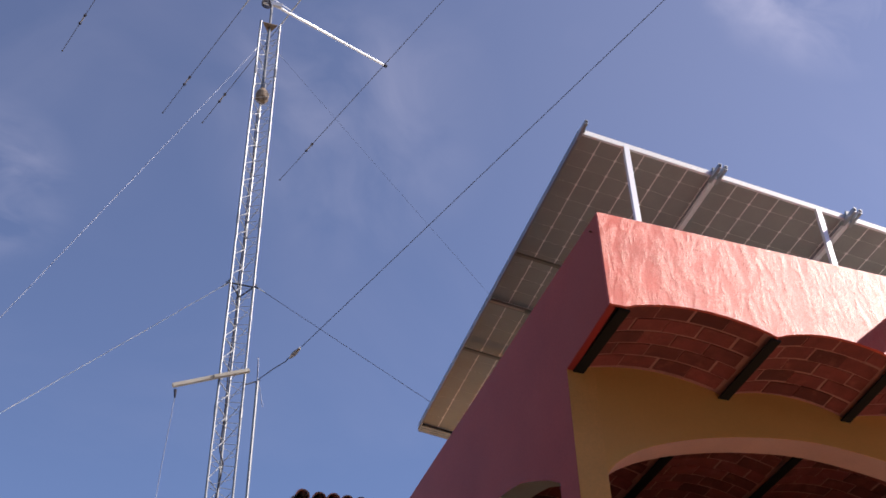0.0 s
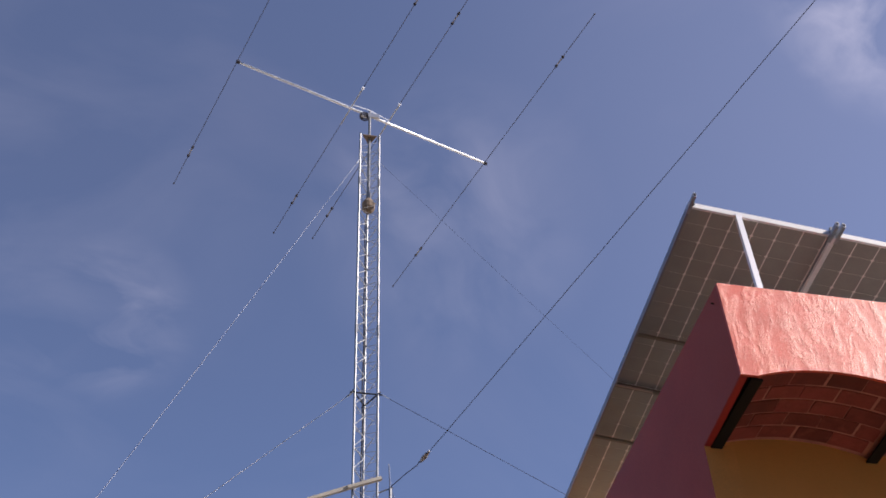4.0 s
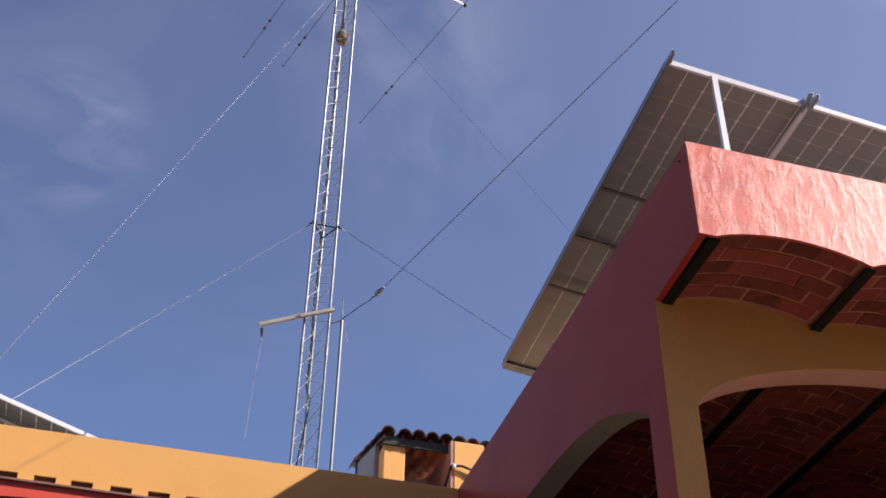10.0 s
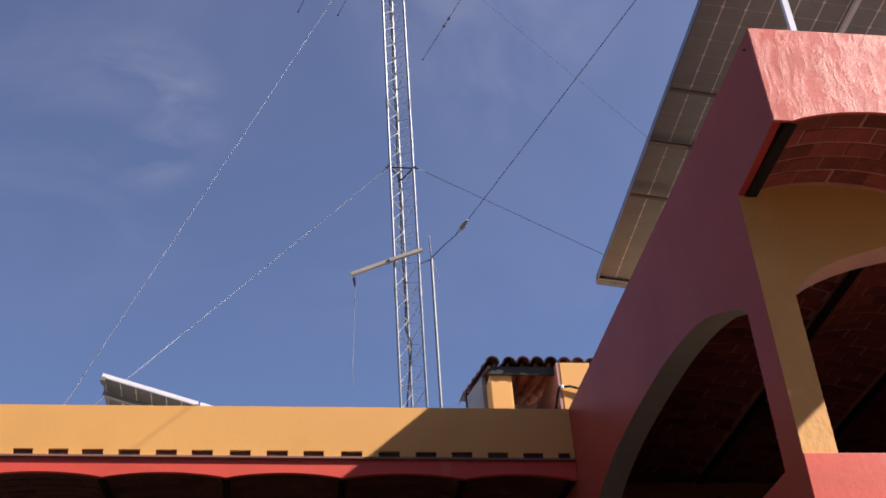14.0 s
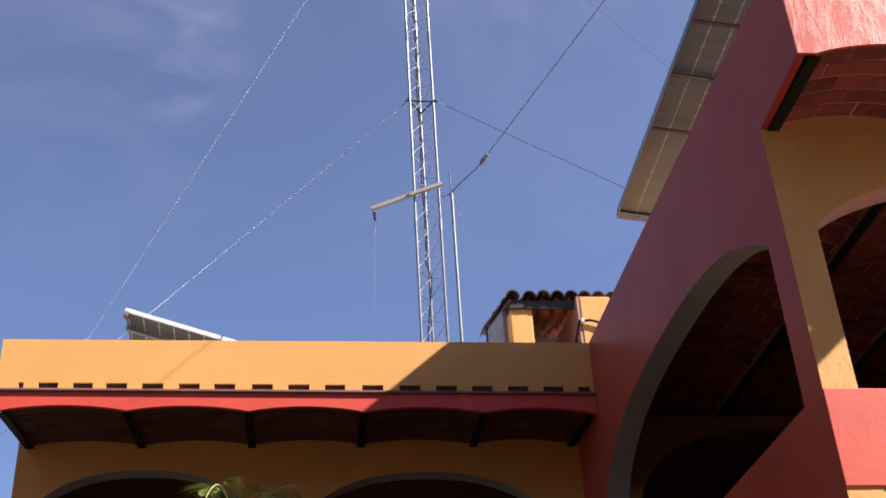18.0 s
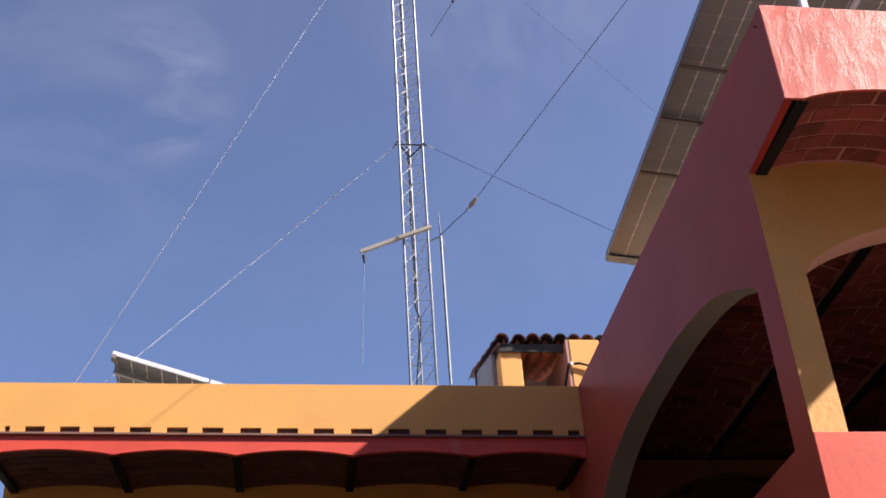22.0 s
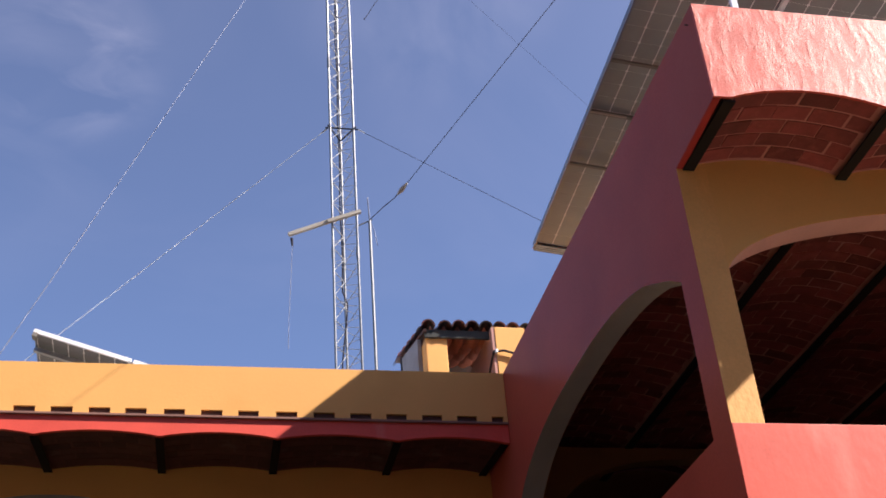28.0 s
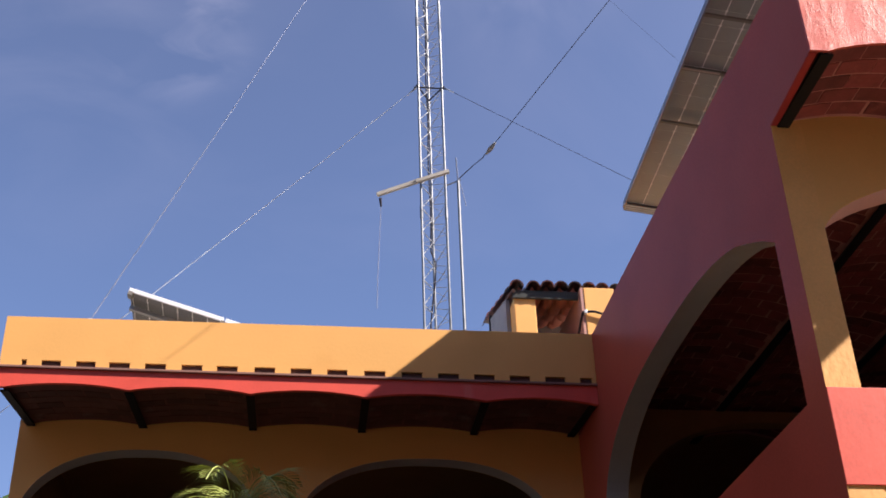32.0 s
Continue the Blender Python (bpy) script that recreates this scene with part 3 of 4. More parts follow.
def add_brick(bm, a, b, u0, u1, z_cusp, z_crown, y, wide, drop):
    """One brick of a vault between beams at a and b, from u0 to u1 of the span, bent with the arch."""
    rows = []
    for i in range(4):
        u = u0 + (u1 - u0) * i / 3
        x, z = a + (b - a) * u, z_cusp + 0.012 + (z_crown - z_cusp) * math.sin(math.pi * u) ** 0.8
        rows.append([bm.verts.new(q) for q in ((x, y, z - drop), (x, y + wide, z - drop), (x, y + wide, z + 0.01), (x, y, z + 0.01))])
    faces = [bm.faces.new(rows[0][::-1]), bm.faces.new(rows[-1])]
    for p, q in zip(rows, rows[1:]):
        faces += [bm.faces.new(f) for f in ((p[0], p[1], q[1], q[0]), (p[1], p[2], q[2], q[1]), (p[3], p[0], q[0], q[3]), (p[2], p[3], q[3], q[2]))]
    for f in faces:
        f.material_index = 1


def course(a, b, odd):
    """Spans (u0, u1) of the bricks of one course."""
    lo, hi, w = 0.045 / (b - a), 1 - 0.045 / (b - a), (CL + GAP) / (b - a)
    u, out = lo - (w * 0.5 if odd else 0), []
    while u < hi - 0.02:
        c, d = max(u, lo), min(u + w - GAP / (b - a), hi)
        if d - c > 0.025:
            out.append((c, d))
        u += w
    return out


def vault_shell(name, beams, y0, y1, z_cusp, z_crown, label, laid=99, drop=0.005, joint="mortar", face="brick", rear=None, fall=0.0):
    """Brick vaults: a mortar shell with bricks set a little proud of it."""
    bm = bmesh.new()
    jig = random.Random(8)
    for n, (a, b) in enumerate(zip(beams, beams[1:])):
        line = [(a + (b - a) * i / 14, z_cusp + 0.012 + (z_crown - z_cusp) * math.sin(math.pi * i / 14) ** 0.8) for i in range(15)]
        strip_slab(line, 6.33, "y", y0, y1, bm)
        y, k = y0 + 0.006, 0
        while y + CW < y1 + 0.02 and n < laid:
            for c, d in course(a, b, k % 2):
                s = jig.uniform(-0.007, 0.007)
                add_brick(bm, a, b, c + s, d + s, z_cusp, z_crown, y + jig.uniform(-0.005, 0.005), CW - GAP + jig.uniform(-0.005, 0.003), drop + jig.uniform(-0.003, 0.003))
            y += CW
            k += 1
    for v in bm.verts:
        f = (v.co.y - y0) / (y1 - y0)
        v.co.z -= fall * f
        if rear:
            v.co.x += f * (float(np.interp(v.co.x, beams, rear)) - v.co.x)
    return tagged(mesh_object(name, bm, [M[joint], M[face]]), label, "ceiling", kind="structure")


vault_shell("ceiling_eave", FRONT_BEAMS, YF + FT, YW, CUSP, CROWN, "red-washed brick vaults under the eave", rear=FRONT_REAR, fall=FALL)
vault_shell("ceiling_porch", FRONT_BEAMS, YW + T, YBW, CUSP, CROWN, "red-washed brick vaults of the gallery", 4, 0.006)
vault_shell("ceiling_back_eave", BACK_BEAMS, YB + 0.04, YBW, 6.095, 6.145, "brown stained brick vaults under the back eave, darkened for shade", 99, 0.005, "mortar_dark", "brick_dark", BACK_REAR)
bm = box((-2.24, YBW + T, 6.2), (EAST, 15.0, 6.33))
tagged(mesh_object("ceiling_rooms", bm, M["inside"]), "plastered ceiling of the rooms, colour toned down for shade", "ceiling", kind="structure")


bm = box((XS + 0.002, YF + FT + 0.001, CUSP - 0.005), (XS + 0.047, YW - 0.002, CUSP - 0.001))
for v in bm.verts:
    v.co.z -= FALL * (v.co.y - YF) / (YW - YF)
tagged(mesh_object("trim_eave_edge", bm, M["strip"]), "dark red painted lower edge of the eave", "trim", kind="structure")


def steel_beam(x, y0, y1, z, label="black steel roof beam under the brick vaults", skew=0.0, fall=0.0):
    b = thing("steel_beam", (x, (y0 + y1) / 2, z), label, "beam", "roof beams")
    for name, bm in (("flange", box((x - 0.038, y0, z - 0.016), (x + 0.038, y1, z - 0.002), 0.003)), ("web", box((x - 0.008, y0, z - 0.004), (x + 0.008, y1, z + 0.05)))):
        for v in bm.verts:
            v.co.x += skew * (v.co.y - y0) / (y1 - y0)
            v.co.z -= fall * (v.co.y - y0) / (y1 - y0)
        part(name, bm, M["steel"], b)
    return b


for x, x1 in zip(FRONT_BEAMS[:-1], FRONT_REAR):
    steel_beam(x, YF + FT + 0.001, YW - 0.001, CUSP, skew=x1 - x, fall=FALL)
    steel_beam(x if x > 3.1 else 3.16, YW + T + 0.001, YBW - 0.001, CUSP)
for x, x1 in zip(BACK_BEAMS, BACK_REAR):
    steel_beam(x, YB + 0.041, YBW - 0.001, 6.095, skew=x1 - x)

# ---- solar array on the front wing ----
H = Vector((0, -0.057, 1.628))
K = 1.13
TIP = Vector((2.875, 5.068, 5.922)) * K + H
E1 = Vector((1.0069, -0.0361, -0.1587)).normalized()
E2 = Vector((0.1504, 3.9568, 0.0552)).normalized()
E2 = (E2 - E1 * E1.dot(E2)).normalized()
E3 = E1.cross(E2)
PW, PL = 1.134, 2.225


def cell_mesh(name, w, l, cut, kind="cell"):
    bm = bmesh.new()
    ring = [(-w + cut, -l), (w - cut, -l), (w, -l + cut), (w, l - cut), (w - cut, l), (-w + cut, l), (-w, l - cut), (-w, -l + cut)]
    lo = [bm.verts.new((x, y, -0.0006)) for x, y in ring]
    hi = [bm.verts.new((x, y, 0.0006)) for x, y in ring]
    bm.faces.new(lo[::-1])
    for i in range(8):
        bm.faces.new((lo[i], lo[(i + 1) % 8], hi[(i + 1) % 8], hi[i]))
    me = bpy.data.meshes.new(name)
    bm.to_mesh(me)
    bm.free()
    me.materials.append(M[kind])
    return me


CELL = cell_mesh("cell", 0.0905, 0.0897, 0.0125)
GREY_CELL = cell_mesh("cell", 0.0905, 0.0897, 0.0125, "cell_grey")


def solar_panel(m, w, l, cols, rows, label, front=True, cell=CELL):
    """A framed panel; m takes its corner at the near left to the world, x across, y along, z up from its face."""
    p = new("solar_panel")
    p.matrix_world = m
    bpy.context.view_layer.update()
    tagged(p, label, "solar panel", "solar panels")

    def sub(name, bm, mat, lab=""):
        ob = mesh_object(name, bm, mat)
        ob.parent = p
        if lab:
            ob["label"] = lab
        return ob
    sub("backsheet", box((0.012, 0.012, 0.0), (w - 0.012, l - 0.012, 0.005)), M["cell_line"])
    for lo, hi in (((0, 0, -0.042 if front else -0.028), (w, 0.022, 0.008)), ((0, l - 0.012, -0.028), (w, l, 0.008)),
                   ((0, 0.022, -0.028), (0.012, l - 0.012, 0.008)), ((w - 0.012, 0.022, -0.028), (w, l - 0.012, 0.008))):
        # sunlit near edge in the light colour, shaded edges in darker ones
        sub("frame", box(lo, hi, 0.0015), M["frame"] if front and lo == (0, 0, -0.042) else M["purlin"] if hi[0] - lo[0] > 0.5 else M["shade_frame"])
    px, py = (w - 0.036) / cols, (l - 0.04) / rows
    for i in range(cols):
        for j in range(rows):
            c = bpy.data.objects.new("cell", cell)
            scene.collection.objects.link(c)
            c.parent = p
            c.location = (0.018 + px * (i + 0.5), 0.02 + py * (j + 0.5), -0.0008)
            c.scale = ((px - 0.009) / 0.181, (py - 0.0028) / 0.1794, 1)
    sub("junction_box", box((w / 2 - 0.06, l * 0.94, -0.02), (w / 2 + 0.06, l * 0.97, -0.0036), 0.003), M["cable"])
    return p


def frame_at(o, a, b, c):
    m = Matrix((a, b, c)).transposed().to_4x4()
    m.translation = o
    return m


STEP = PW + 0.02
for i in range(4):
    for j in range(2):
        o = TIP + E1 * (STEP * i) + E2 * ((PL + 0.004) * j)
        solar_panel(frame_at(o, E1, E2, E3), PW, PL, 6, 12, "white-framed solar panel seen from its brown underside", j == 0)

rack = thing("panel_rack", TIP + E1 * 2 + E2 * 2 - Vector((0, 0, 0.9)), "aluminium rack carrying the solar panels on the roof", "rack")
for i in range(5):
    for side in ((0.02,) if i == 0 else (-0.0095, 0.0095)):
        p = TIP + E1 * (STEP * i - 0.01 + side) - E3 * 0.05
        # the leftmost rail takes the frame's shade colour
        rail = part("rail", beam(p, p + E2 * (2 * PL + 0.02), 0.017, 0.04, E3), M["rail"] if i else M["shade_frame"], rack)
        e = TIP + E1 * (STEP * i - 0.01 + (side * 2.6 if i else side)) - E3 * 0.05
        part("rail_end", beam(e - E2 * 0.13, e + E2 * 0.05, 0.026, 0.044, E3), M["alu_dark"], rail)
        # thin dark plate that draws the shade of a hollow end
        part("mouth_shade", beam(e - E2 * 0.1315, e - E2 * 0.129, 0.018, 0.03, E3), M["cable"], rail, "dark plate for the shade inside the rail end")
        q = TIP + E1 * (STEP * i - 0.01 + side * 2.0) - E2 * 0.012
        part("clamp", beam(q - E3 * 0.03, q + E3 * 0.03, 0.03, 0.022, E2), M["galv"], rail)
for k in range(3):
    a = TIP + E2 * (2 * PL + 0.024 + 0.024 * k) - E3 * (0.026 + 0.009 * k)
    part("end_rail", beam(a + E1 * 0.02, a + E1 * (4 * STEP), 0.011, 0.02, E3), M["rust"], rack)
for v in (PL * 0.67, PL * 1.33):
    a = TIP + E2 * v - E3 * 0.06
    part("purlin", beam(a + E1 * 0.01, a + E1 * (4 * STEP), 0.03, 0.02, E3), M["purlin"], rack)
part("joint_cover", beam(TIP + E2 * (PL - 0.01) - E3 * 0.034 + E1 * 0.02, TIP + E2 * (PL - 0.01) - E3 * 0.034 + E1 * 0.36, 0.02, 0.008, E3), M["lip"], rack)
for d in (0.39, 2.03, 3.9):
    top = TIP + E1 * d + E2 * 0.012 - E3 * 0.02
    part("strut", beam(top, Vector((top.x, top.y, 6.42)), 0.045, 0.03, (0, 1, 0)), M["alu"], rack)
for d in (1.4, 2.6, 4.0):
    top = TIP + E1 * d + E2 * (2 * PL - 0.3) - E3 * 0.05
    part("strut", beam(top, Vector((top.x, top.y, 6.42)), 0.045, 0.03, (0, 1, 0)), M["alu"], rack)

# ---- lattice tower ----
LEGS = [Vector((1.57, 12.1, 0)), Vector((1.87, 12.1, 0)), Vector((1.735, 12.36, 0))]
Z0, Z1 = 6.42, 16.55
tower = thing("lattice_tower", (1.72, 12.19, Z0), "galvanised steel three-legged lattice tower on the roof", "tower")
for p in LEGS:
    part("leg", rod((p.x, p.y, Z0), (p.x, p.y, Z1), 0.0145, sides=14), M["galv"], tower)
for a, b, r in ((0, 1, 0.0035), (1, 2, 0.004), (2, 0, 0.0062)):
    z, k = Z0 + 0.1, 0
    while z < Z1 - 0.2:
        p, q = (LEGS[a], LEGS[b]) if k % 2 else (LEGS[b], LEGS[a])
        rise = 0.145 if a < 2 else (0.33, 0.0)[k % 2]
        part("brace", rod((p.x, p.y, z), (q.x, q.y, z + rise), r, sides=6), M["zinc"], tower)
        z += rise
        k += 1
for z in (9.42, 12.42, 15.42):
    for p in LEGS:
        part("leg_joint", rod((p.x, p.y, z - 0.08), (p.x, p.y, z + 0.08), 0.021, sides=10), M["galv"], tower)


def plate(z, mat, grow=1.1):
    c = sum(LEGS, Vector()) / 3
    bm = bmesh.new()
    lo = [bm.verts.new((c.x + (p.x - c.x) * grow, c.y + (p.y - c.y) * grow, z)) for p in LEGS]
    hi = [bm.verts.new((v.co.x, v.co.y, z + 0.012)) for v in lo]
    bm.faces.new(lo[::-1])
    bm.faces.new(hi)
    for i in range(3):
        bm.faces.new((lo[i], lo[(i + 1) % 3], hi[(i + 1) % 3], hi[i]))
    return bm


part("top_plate", plate(16.55, M["rust"], 0.8), M["rust"], tower, "rusty top plate")
part("rotor_plate", plate(14.9, M["rust"], 0.5), M["rust"], tower, "rusty rotor plate")
cx, cy = 1.725, 12.19
bell = rod((cx, cy, 14.84), (cx, cy, 14.9), 0.05, 0.095, 16)
add_rod(bell, (cx, cy, 14.9), (cx, cy, 15.0), 0.095, 0.1, 16)
add_rod(bell, (cx, cy, 15.0), (cx, cy, 15.07), 0.1, 0.07, 16)
add_rod(bell, (cx, cy, 15.07), (cx, cy, 15.13), 0.07, 0.035, 16)
part("rotor", bell, M["rust"], tower, "brown bell-shaped antenna rotor")
part("rotor_clamp", rod((cx, cy, 15.12), (cx, cy, 15.25), 0.04, 0.04, 10), M["galv"], tower)
part("mast", rod((cx, cy, 15.1), (cx, cy, 17.25), 0.02, sides=10), M["galv"], tower)
ZC = 11.32
for a, b in ((0, 1), (1, 2), (2, 0)):
    p, q = LEGS[a], LEGS[b]
    d = (q - p).normalized() * 0.06
    part("guy_collar", rod((p.x - d.x, p.y - d.y, ZC), (q.x + d.x, q.y + d.y, ZC), 0.01), M["steel"], tower)
part("feed_cable", wire([(1.705 + (0.045 * math.sin(i * 0.55 + 1) if i < 13 else 0.006 * math.sin(i * 0.9)), 12.33 - (0.05 if i < 13 else 0.0), 6.42 + i * 0.2) for i in range(43)], 0.01), M["cable"], tower, "black feed cables tied up the tower")
part("cable_loop", wire([(1.62 + 0.07 * math.sin(i * 0.6), 12.07, 16.9 + 0.07 * math.cos(i * 0.6) + 0.004 * i) for i in range(24)], 0.012), M["cable"], tower, "coiled black cable")

# side arm of wood with its hanging rope, and the tube beside the tower
arm = thing("side_arm", (1.9, 12.06, 10.03), "weathered wooden side arm clamped to the tower", "arm")
part("bar", beam((1.035, 12.06, 9.62), (1.62, 12.06, 9.885), 0.045, 0.042), M["wood"], arm)
part("clamp_bar", beam((1.5, 12.045, 9.825), (1.91, 12.045, 10.0), 0.05, 0.04), M["wood"], arm)
part("pulley", rod((1.072, 12.06, 9.57), (1.08, 12.06, 9.46), 0.018, 0.012), M["cable"], arm)
part("hanging_rope", wire([(1.08, 12.06, 9.48), (1.066, 12.06, 9.1), (1.04, 12.06, 8.5), (1.03, 12.06, 8.08)], 0.0045), M["rope"], arm, "thin pale hanging rope")
tube = thing("mast_tube", (2.03, 12.1, Z0), "galvanised tube standing beside the tower", "pole")
part("tube", rod((2.03, 12.1, Z0), (2.03, 12.1, 9.9), 0.019, sides=10), M["galv"], tube)
part("tip_rod", rod((2.028, 12.1, 9.9), (2.015, 12.1, 10.25), 0.008), M["rope"], tube)
part("bracket", rod((1.87, 12.1, 9.82), (2.06, 12.1, 9.92), 0.009), M["galv"], tube)
part("drip_wire", wire([(2.04, 12.1, 9.9), (2.08, 12.1, 9.75), (2.115, 12.1, 9.55)], 0.005), M["rope"], tube)

# ---- beam antenna ----
ZA = 17.2
BL, BR = Vector((-0.474, 11.523, ZA)), Vector((3.832, 12.922, ZA))
bd = (BR - BL).normalized()
ed = Vector((-0.30, 0.954, 0)).normalized()
ant = thing("beam_antenna", (1.7, 12.23, ZA), "aluminium short-wave beam antenna with four trapped elements", "antenna")
part("boom", rod(BL, BR, 0.021, sides=14), M["alu"], ant, smooth=True)
for e in (BL, BR):
    part("boom_cap", rod(e - bd * 0.02, e + bd * 0.03, 0.03), M["cable"], ant)
for foot, thick, (t0, n0, t1, n1) in (((-0.474, 11.523), 0.0, (2.1, 2.9, 2.05, 2.8)), ((1.418, 12.127), 0.42, (2.3, 3.2, 2.31, 2.9)),
                                     ((2.06, 12.34), 0.40, (2.29, 3.0, 2.28, 2.9)), ((3.832, 12.922), 0.0, (2.43, 3.45, 2.36, 3.35))):
    c = Vector((*foot, ZA + 0.04))
    el = part("element", rod(c - ed * n1, c + ed * n0, 0.0054, sides=6), M["guy_dark"], ant)
    if thick:
        part("element_sleeve", rod(c - ed * thick, c + ed * thick, 0.013), M["alu_dark"], el)
        part("sleeve_cap", rod(c - ed * (thick + 0.02), c - ed * (thick - 0.02), 0.022), M["alu"], el)
    for s, d in ((1, t0), (-1, t1)):
        q = c + ed * (s * d)
        part("trap", rod(q - ed * 0.09, q + ed * 0.09, 0.011), M["bone"], el)
        for k in (-0.1, 0.1):
            part("trap_cap", rod(q + ed * (k - 0.016), q + ed * (k + 0.016), 0.024), M["cable"], el)
    for s, d in ((1, n0), (-1, n1)):
        part("end_cap", rod(c + ed * (s * d), c + ed * (s * (d + 0.02)), 0.014), M["cable"], el)
part("boom_plate", box((cx - 0.16, cy - 0.02, ZA - 0.1), (cx + 0.16, cy + 0.02, ZA - 0.01)), M["alu_dark"], ant)
part("phasing_line", wire([Vector((1.418, 12.127, ZA + 0.09)), Vector((1.72, 12.21, ZA + 0.11)), Vector((2.06, 12.34, ZA + 0.08))], 0.007), M["alu"], ant)

# ---- guys and wires ----
def guy(name, a, b, r, mat, label, drop=0.02):
    g = thing(name, a, label, "wire", "guy wires")
    part("strand", wire(sag(a, b, drop), r), mat, g)
    part("anchor", box(Vector(b) - Vector((0.015, 0.015, 0.015)), Vector(b) + Vector((0.015, 0.015, 0.02)), 0.003), M["alu"], g)
    part("thimble", rod(Vector(a), Vector(a).lerp(Vector(b), 0.012), r * 1.9), M["alu_dark"], g)
    return g


def in_plane(r1, r2, y, z):
    """The point at y and z on the plane through the eye and two directions."""
    n = Vector(r1).cross(Vector(r2))
    return Vector((-(n.y * y + n.z * (z - 1.6)) / n.x, y, z))


guy("guy_wire", (1.56, 12.1, 15.9), (-1.75, 10.1, 6.8), 0.0048, M["rope"], "thin pale guy rope from the tower top to the parapet")
guy("guy_wire", (1.55, 12.1, ZC), in_plane((0.096, 0.784, 0.626), (-0.11, 0.9, 0.491), 15.1, 6.43), 0.006, M["rope_light"], "thin pale guy rope from the tower's middle")
guy("guy_wire", (1.93, 12.1, ZC), in_plane((0.124, 0.779, 0.626), (0.273, 0.797, 0.56), 11.3, 6.43), 0.0038, M["rope_dim"], "thin dark guy rope from the tower's middle")
guy("guy_wire", (1.88, 12.1, 15.9), in_plane((0.135, 0.674, 0.748), (0.302, 0.735, 0.635), 11.6, 6.43), 0.0018, M["rope_dim"], "thin dark guy rope from the tower top")
INS = Vector((2.228, 11.0, 9.6))
far_end = Vector((7.42, 0.8, 12.78))
wireant = thing("wire_antenna", INS, "dark long-wire antenna on a weathered insulator", "wire")
along = (far_end - Vector((2.16, 11.35, 9.55))).normalized()
egg = rod(INS - along * 0.075, INS, 0.011, 0.028, 12)
add_rod(egg, INS, INS + along * 0.03, 0.028, 0.027, 12)
add_rod(egg, INS + along * 0.03, INS + along * 0.11, 0.027, 0.012, 12)
part("insulator", egg, M["bone"], wireant, "weathered egg insulator")
part("aerial_wire", wire(sag(INS, far_end, 0.01, 40), 0.004), M["cable"], wireant)
part("tie_rope", wire([(2.037, 12.1, 9.93), (2.12, 11.6, 9.775), (2.185, 11.2, 9.63), (2.195, 11.12, 9.62), INS], 0.006), M["cable"], wireant)

# ---- roof hut on the back wing ----
hut = thing("roof_shelter", (3.0, 12.0, 6.42), "small ochre roof shelter with a dark clay tile roof", "shelter")
part("post", box((2.485, 11.46, 6.42), (2.725, 11.7, 7.95), 0.01), M["yellow"], hut)
side = bmesh.new()
slab_from([(11.702, 6.42), (12.66, 6.42), (12.66, 8.31), (11.702, 8.05)], "x", 2.44, 2.484, side)
part("side_wall", side, M["slate"], hut, "grey plaster side wall")
part("eave_beam", box((2.47, 11.43, 7.935), (4.3, 11.462, 8.03), 0.005), M["board"], hut, "weathered dark eave board")
part("gable_board", beam((2.475, 11.4, 8.005), (2.475, 12.72, 8.345), 0.03, 0.035), M["dark_brick"], hut)
part("gable_end", box((2.43, 12.66, 8.17), (2.49, 12.73, 8.36), 0.006), M["cable"], hut, "dark end of the gable board")
part("back_wall", box((2.49, 12.9, 6.42), (4.25, 13.0, 8.38)), M["slate"], hut, "grey plaster back wall")
part("pillar", box((3.24, 11.32, 6.42), (3.58, 11.6, 8.03), 0.008), M["yellow"], hut)
part("pillar", box((3.584, 11.39, 6.42), (4.2, 11.6, 8.02), 0.008), M["yellow"], hut)
part("flank_wall", box((3.205, 11.326, 6.42), (3.238, 13.1, 8.03)), M["flank"], hut, "faded pink flank wall")
part("conduit", wire([(3.2, 11.3, 7.71), (3.32, 11.29, 7.72), (3.43, 11.29, 7.69), (3.52, 11.3, 7.58), (3.55, 11.3, 7.25)], 0.014), M["cable"], hut, "black cable on the pillar")
part("junction", box((3.215, 11.28, 7.69), (3.25, 11.32, 7.735), 0.006), M["alu"], hut, "white cable clamp")
part("conduit", wire([(3.2, 11.3, 7.7), (3.19, 11.6, 7.5), (3.185, 12.0, 7.2), (3.18, 12.4, 6.9)], 0.014), M["cable"], hut)


def tile_mesh(kind, l):
    bm = bmesh.new()
    n = 7
    ring = []
    for y, r in ((0, 0.08), (l, 0.066)):
        for rr in (r, r - 0.014):
            ring.append([bm.verts.new((rr * math.cos(math.pi * k / n), y, rr * math.sin(math.pi * k / n))) for k in range(n + 1)])
    o0, i0, o1, i1 = ring
    for k in range(n):
        bm.faces.new((o0[k], o0[k + 1], o1[k + 1], o1[k]))
        bm.faces.new((i0[k + 1], i0[k], i1[k], i1[k + 1]))
        bm.faces.new((o0[k + 1], o0[k], i0[k], i0[k + 1]))
    me = bpy.data.meshes.new("roof_tile")
    bmesh.ops.recalc_face_normals(bm, faces=bm.faces)
    bm.to_mesh(me)
    bm.free()
    me.materials.append(M[kind])
    return me


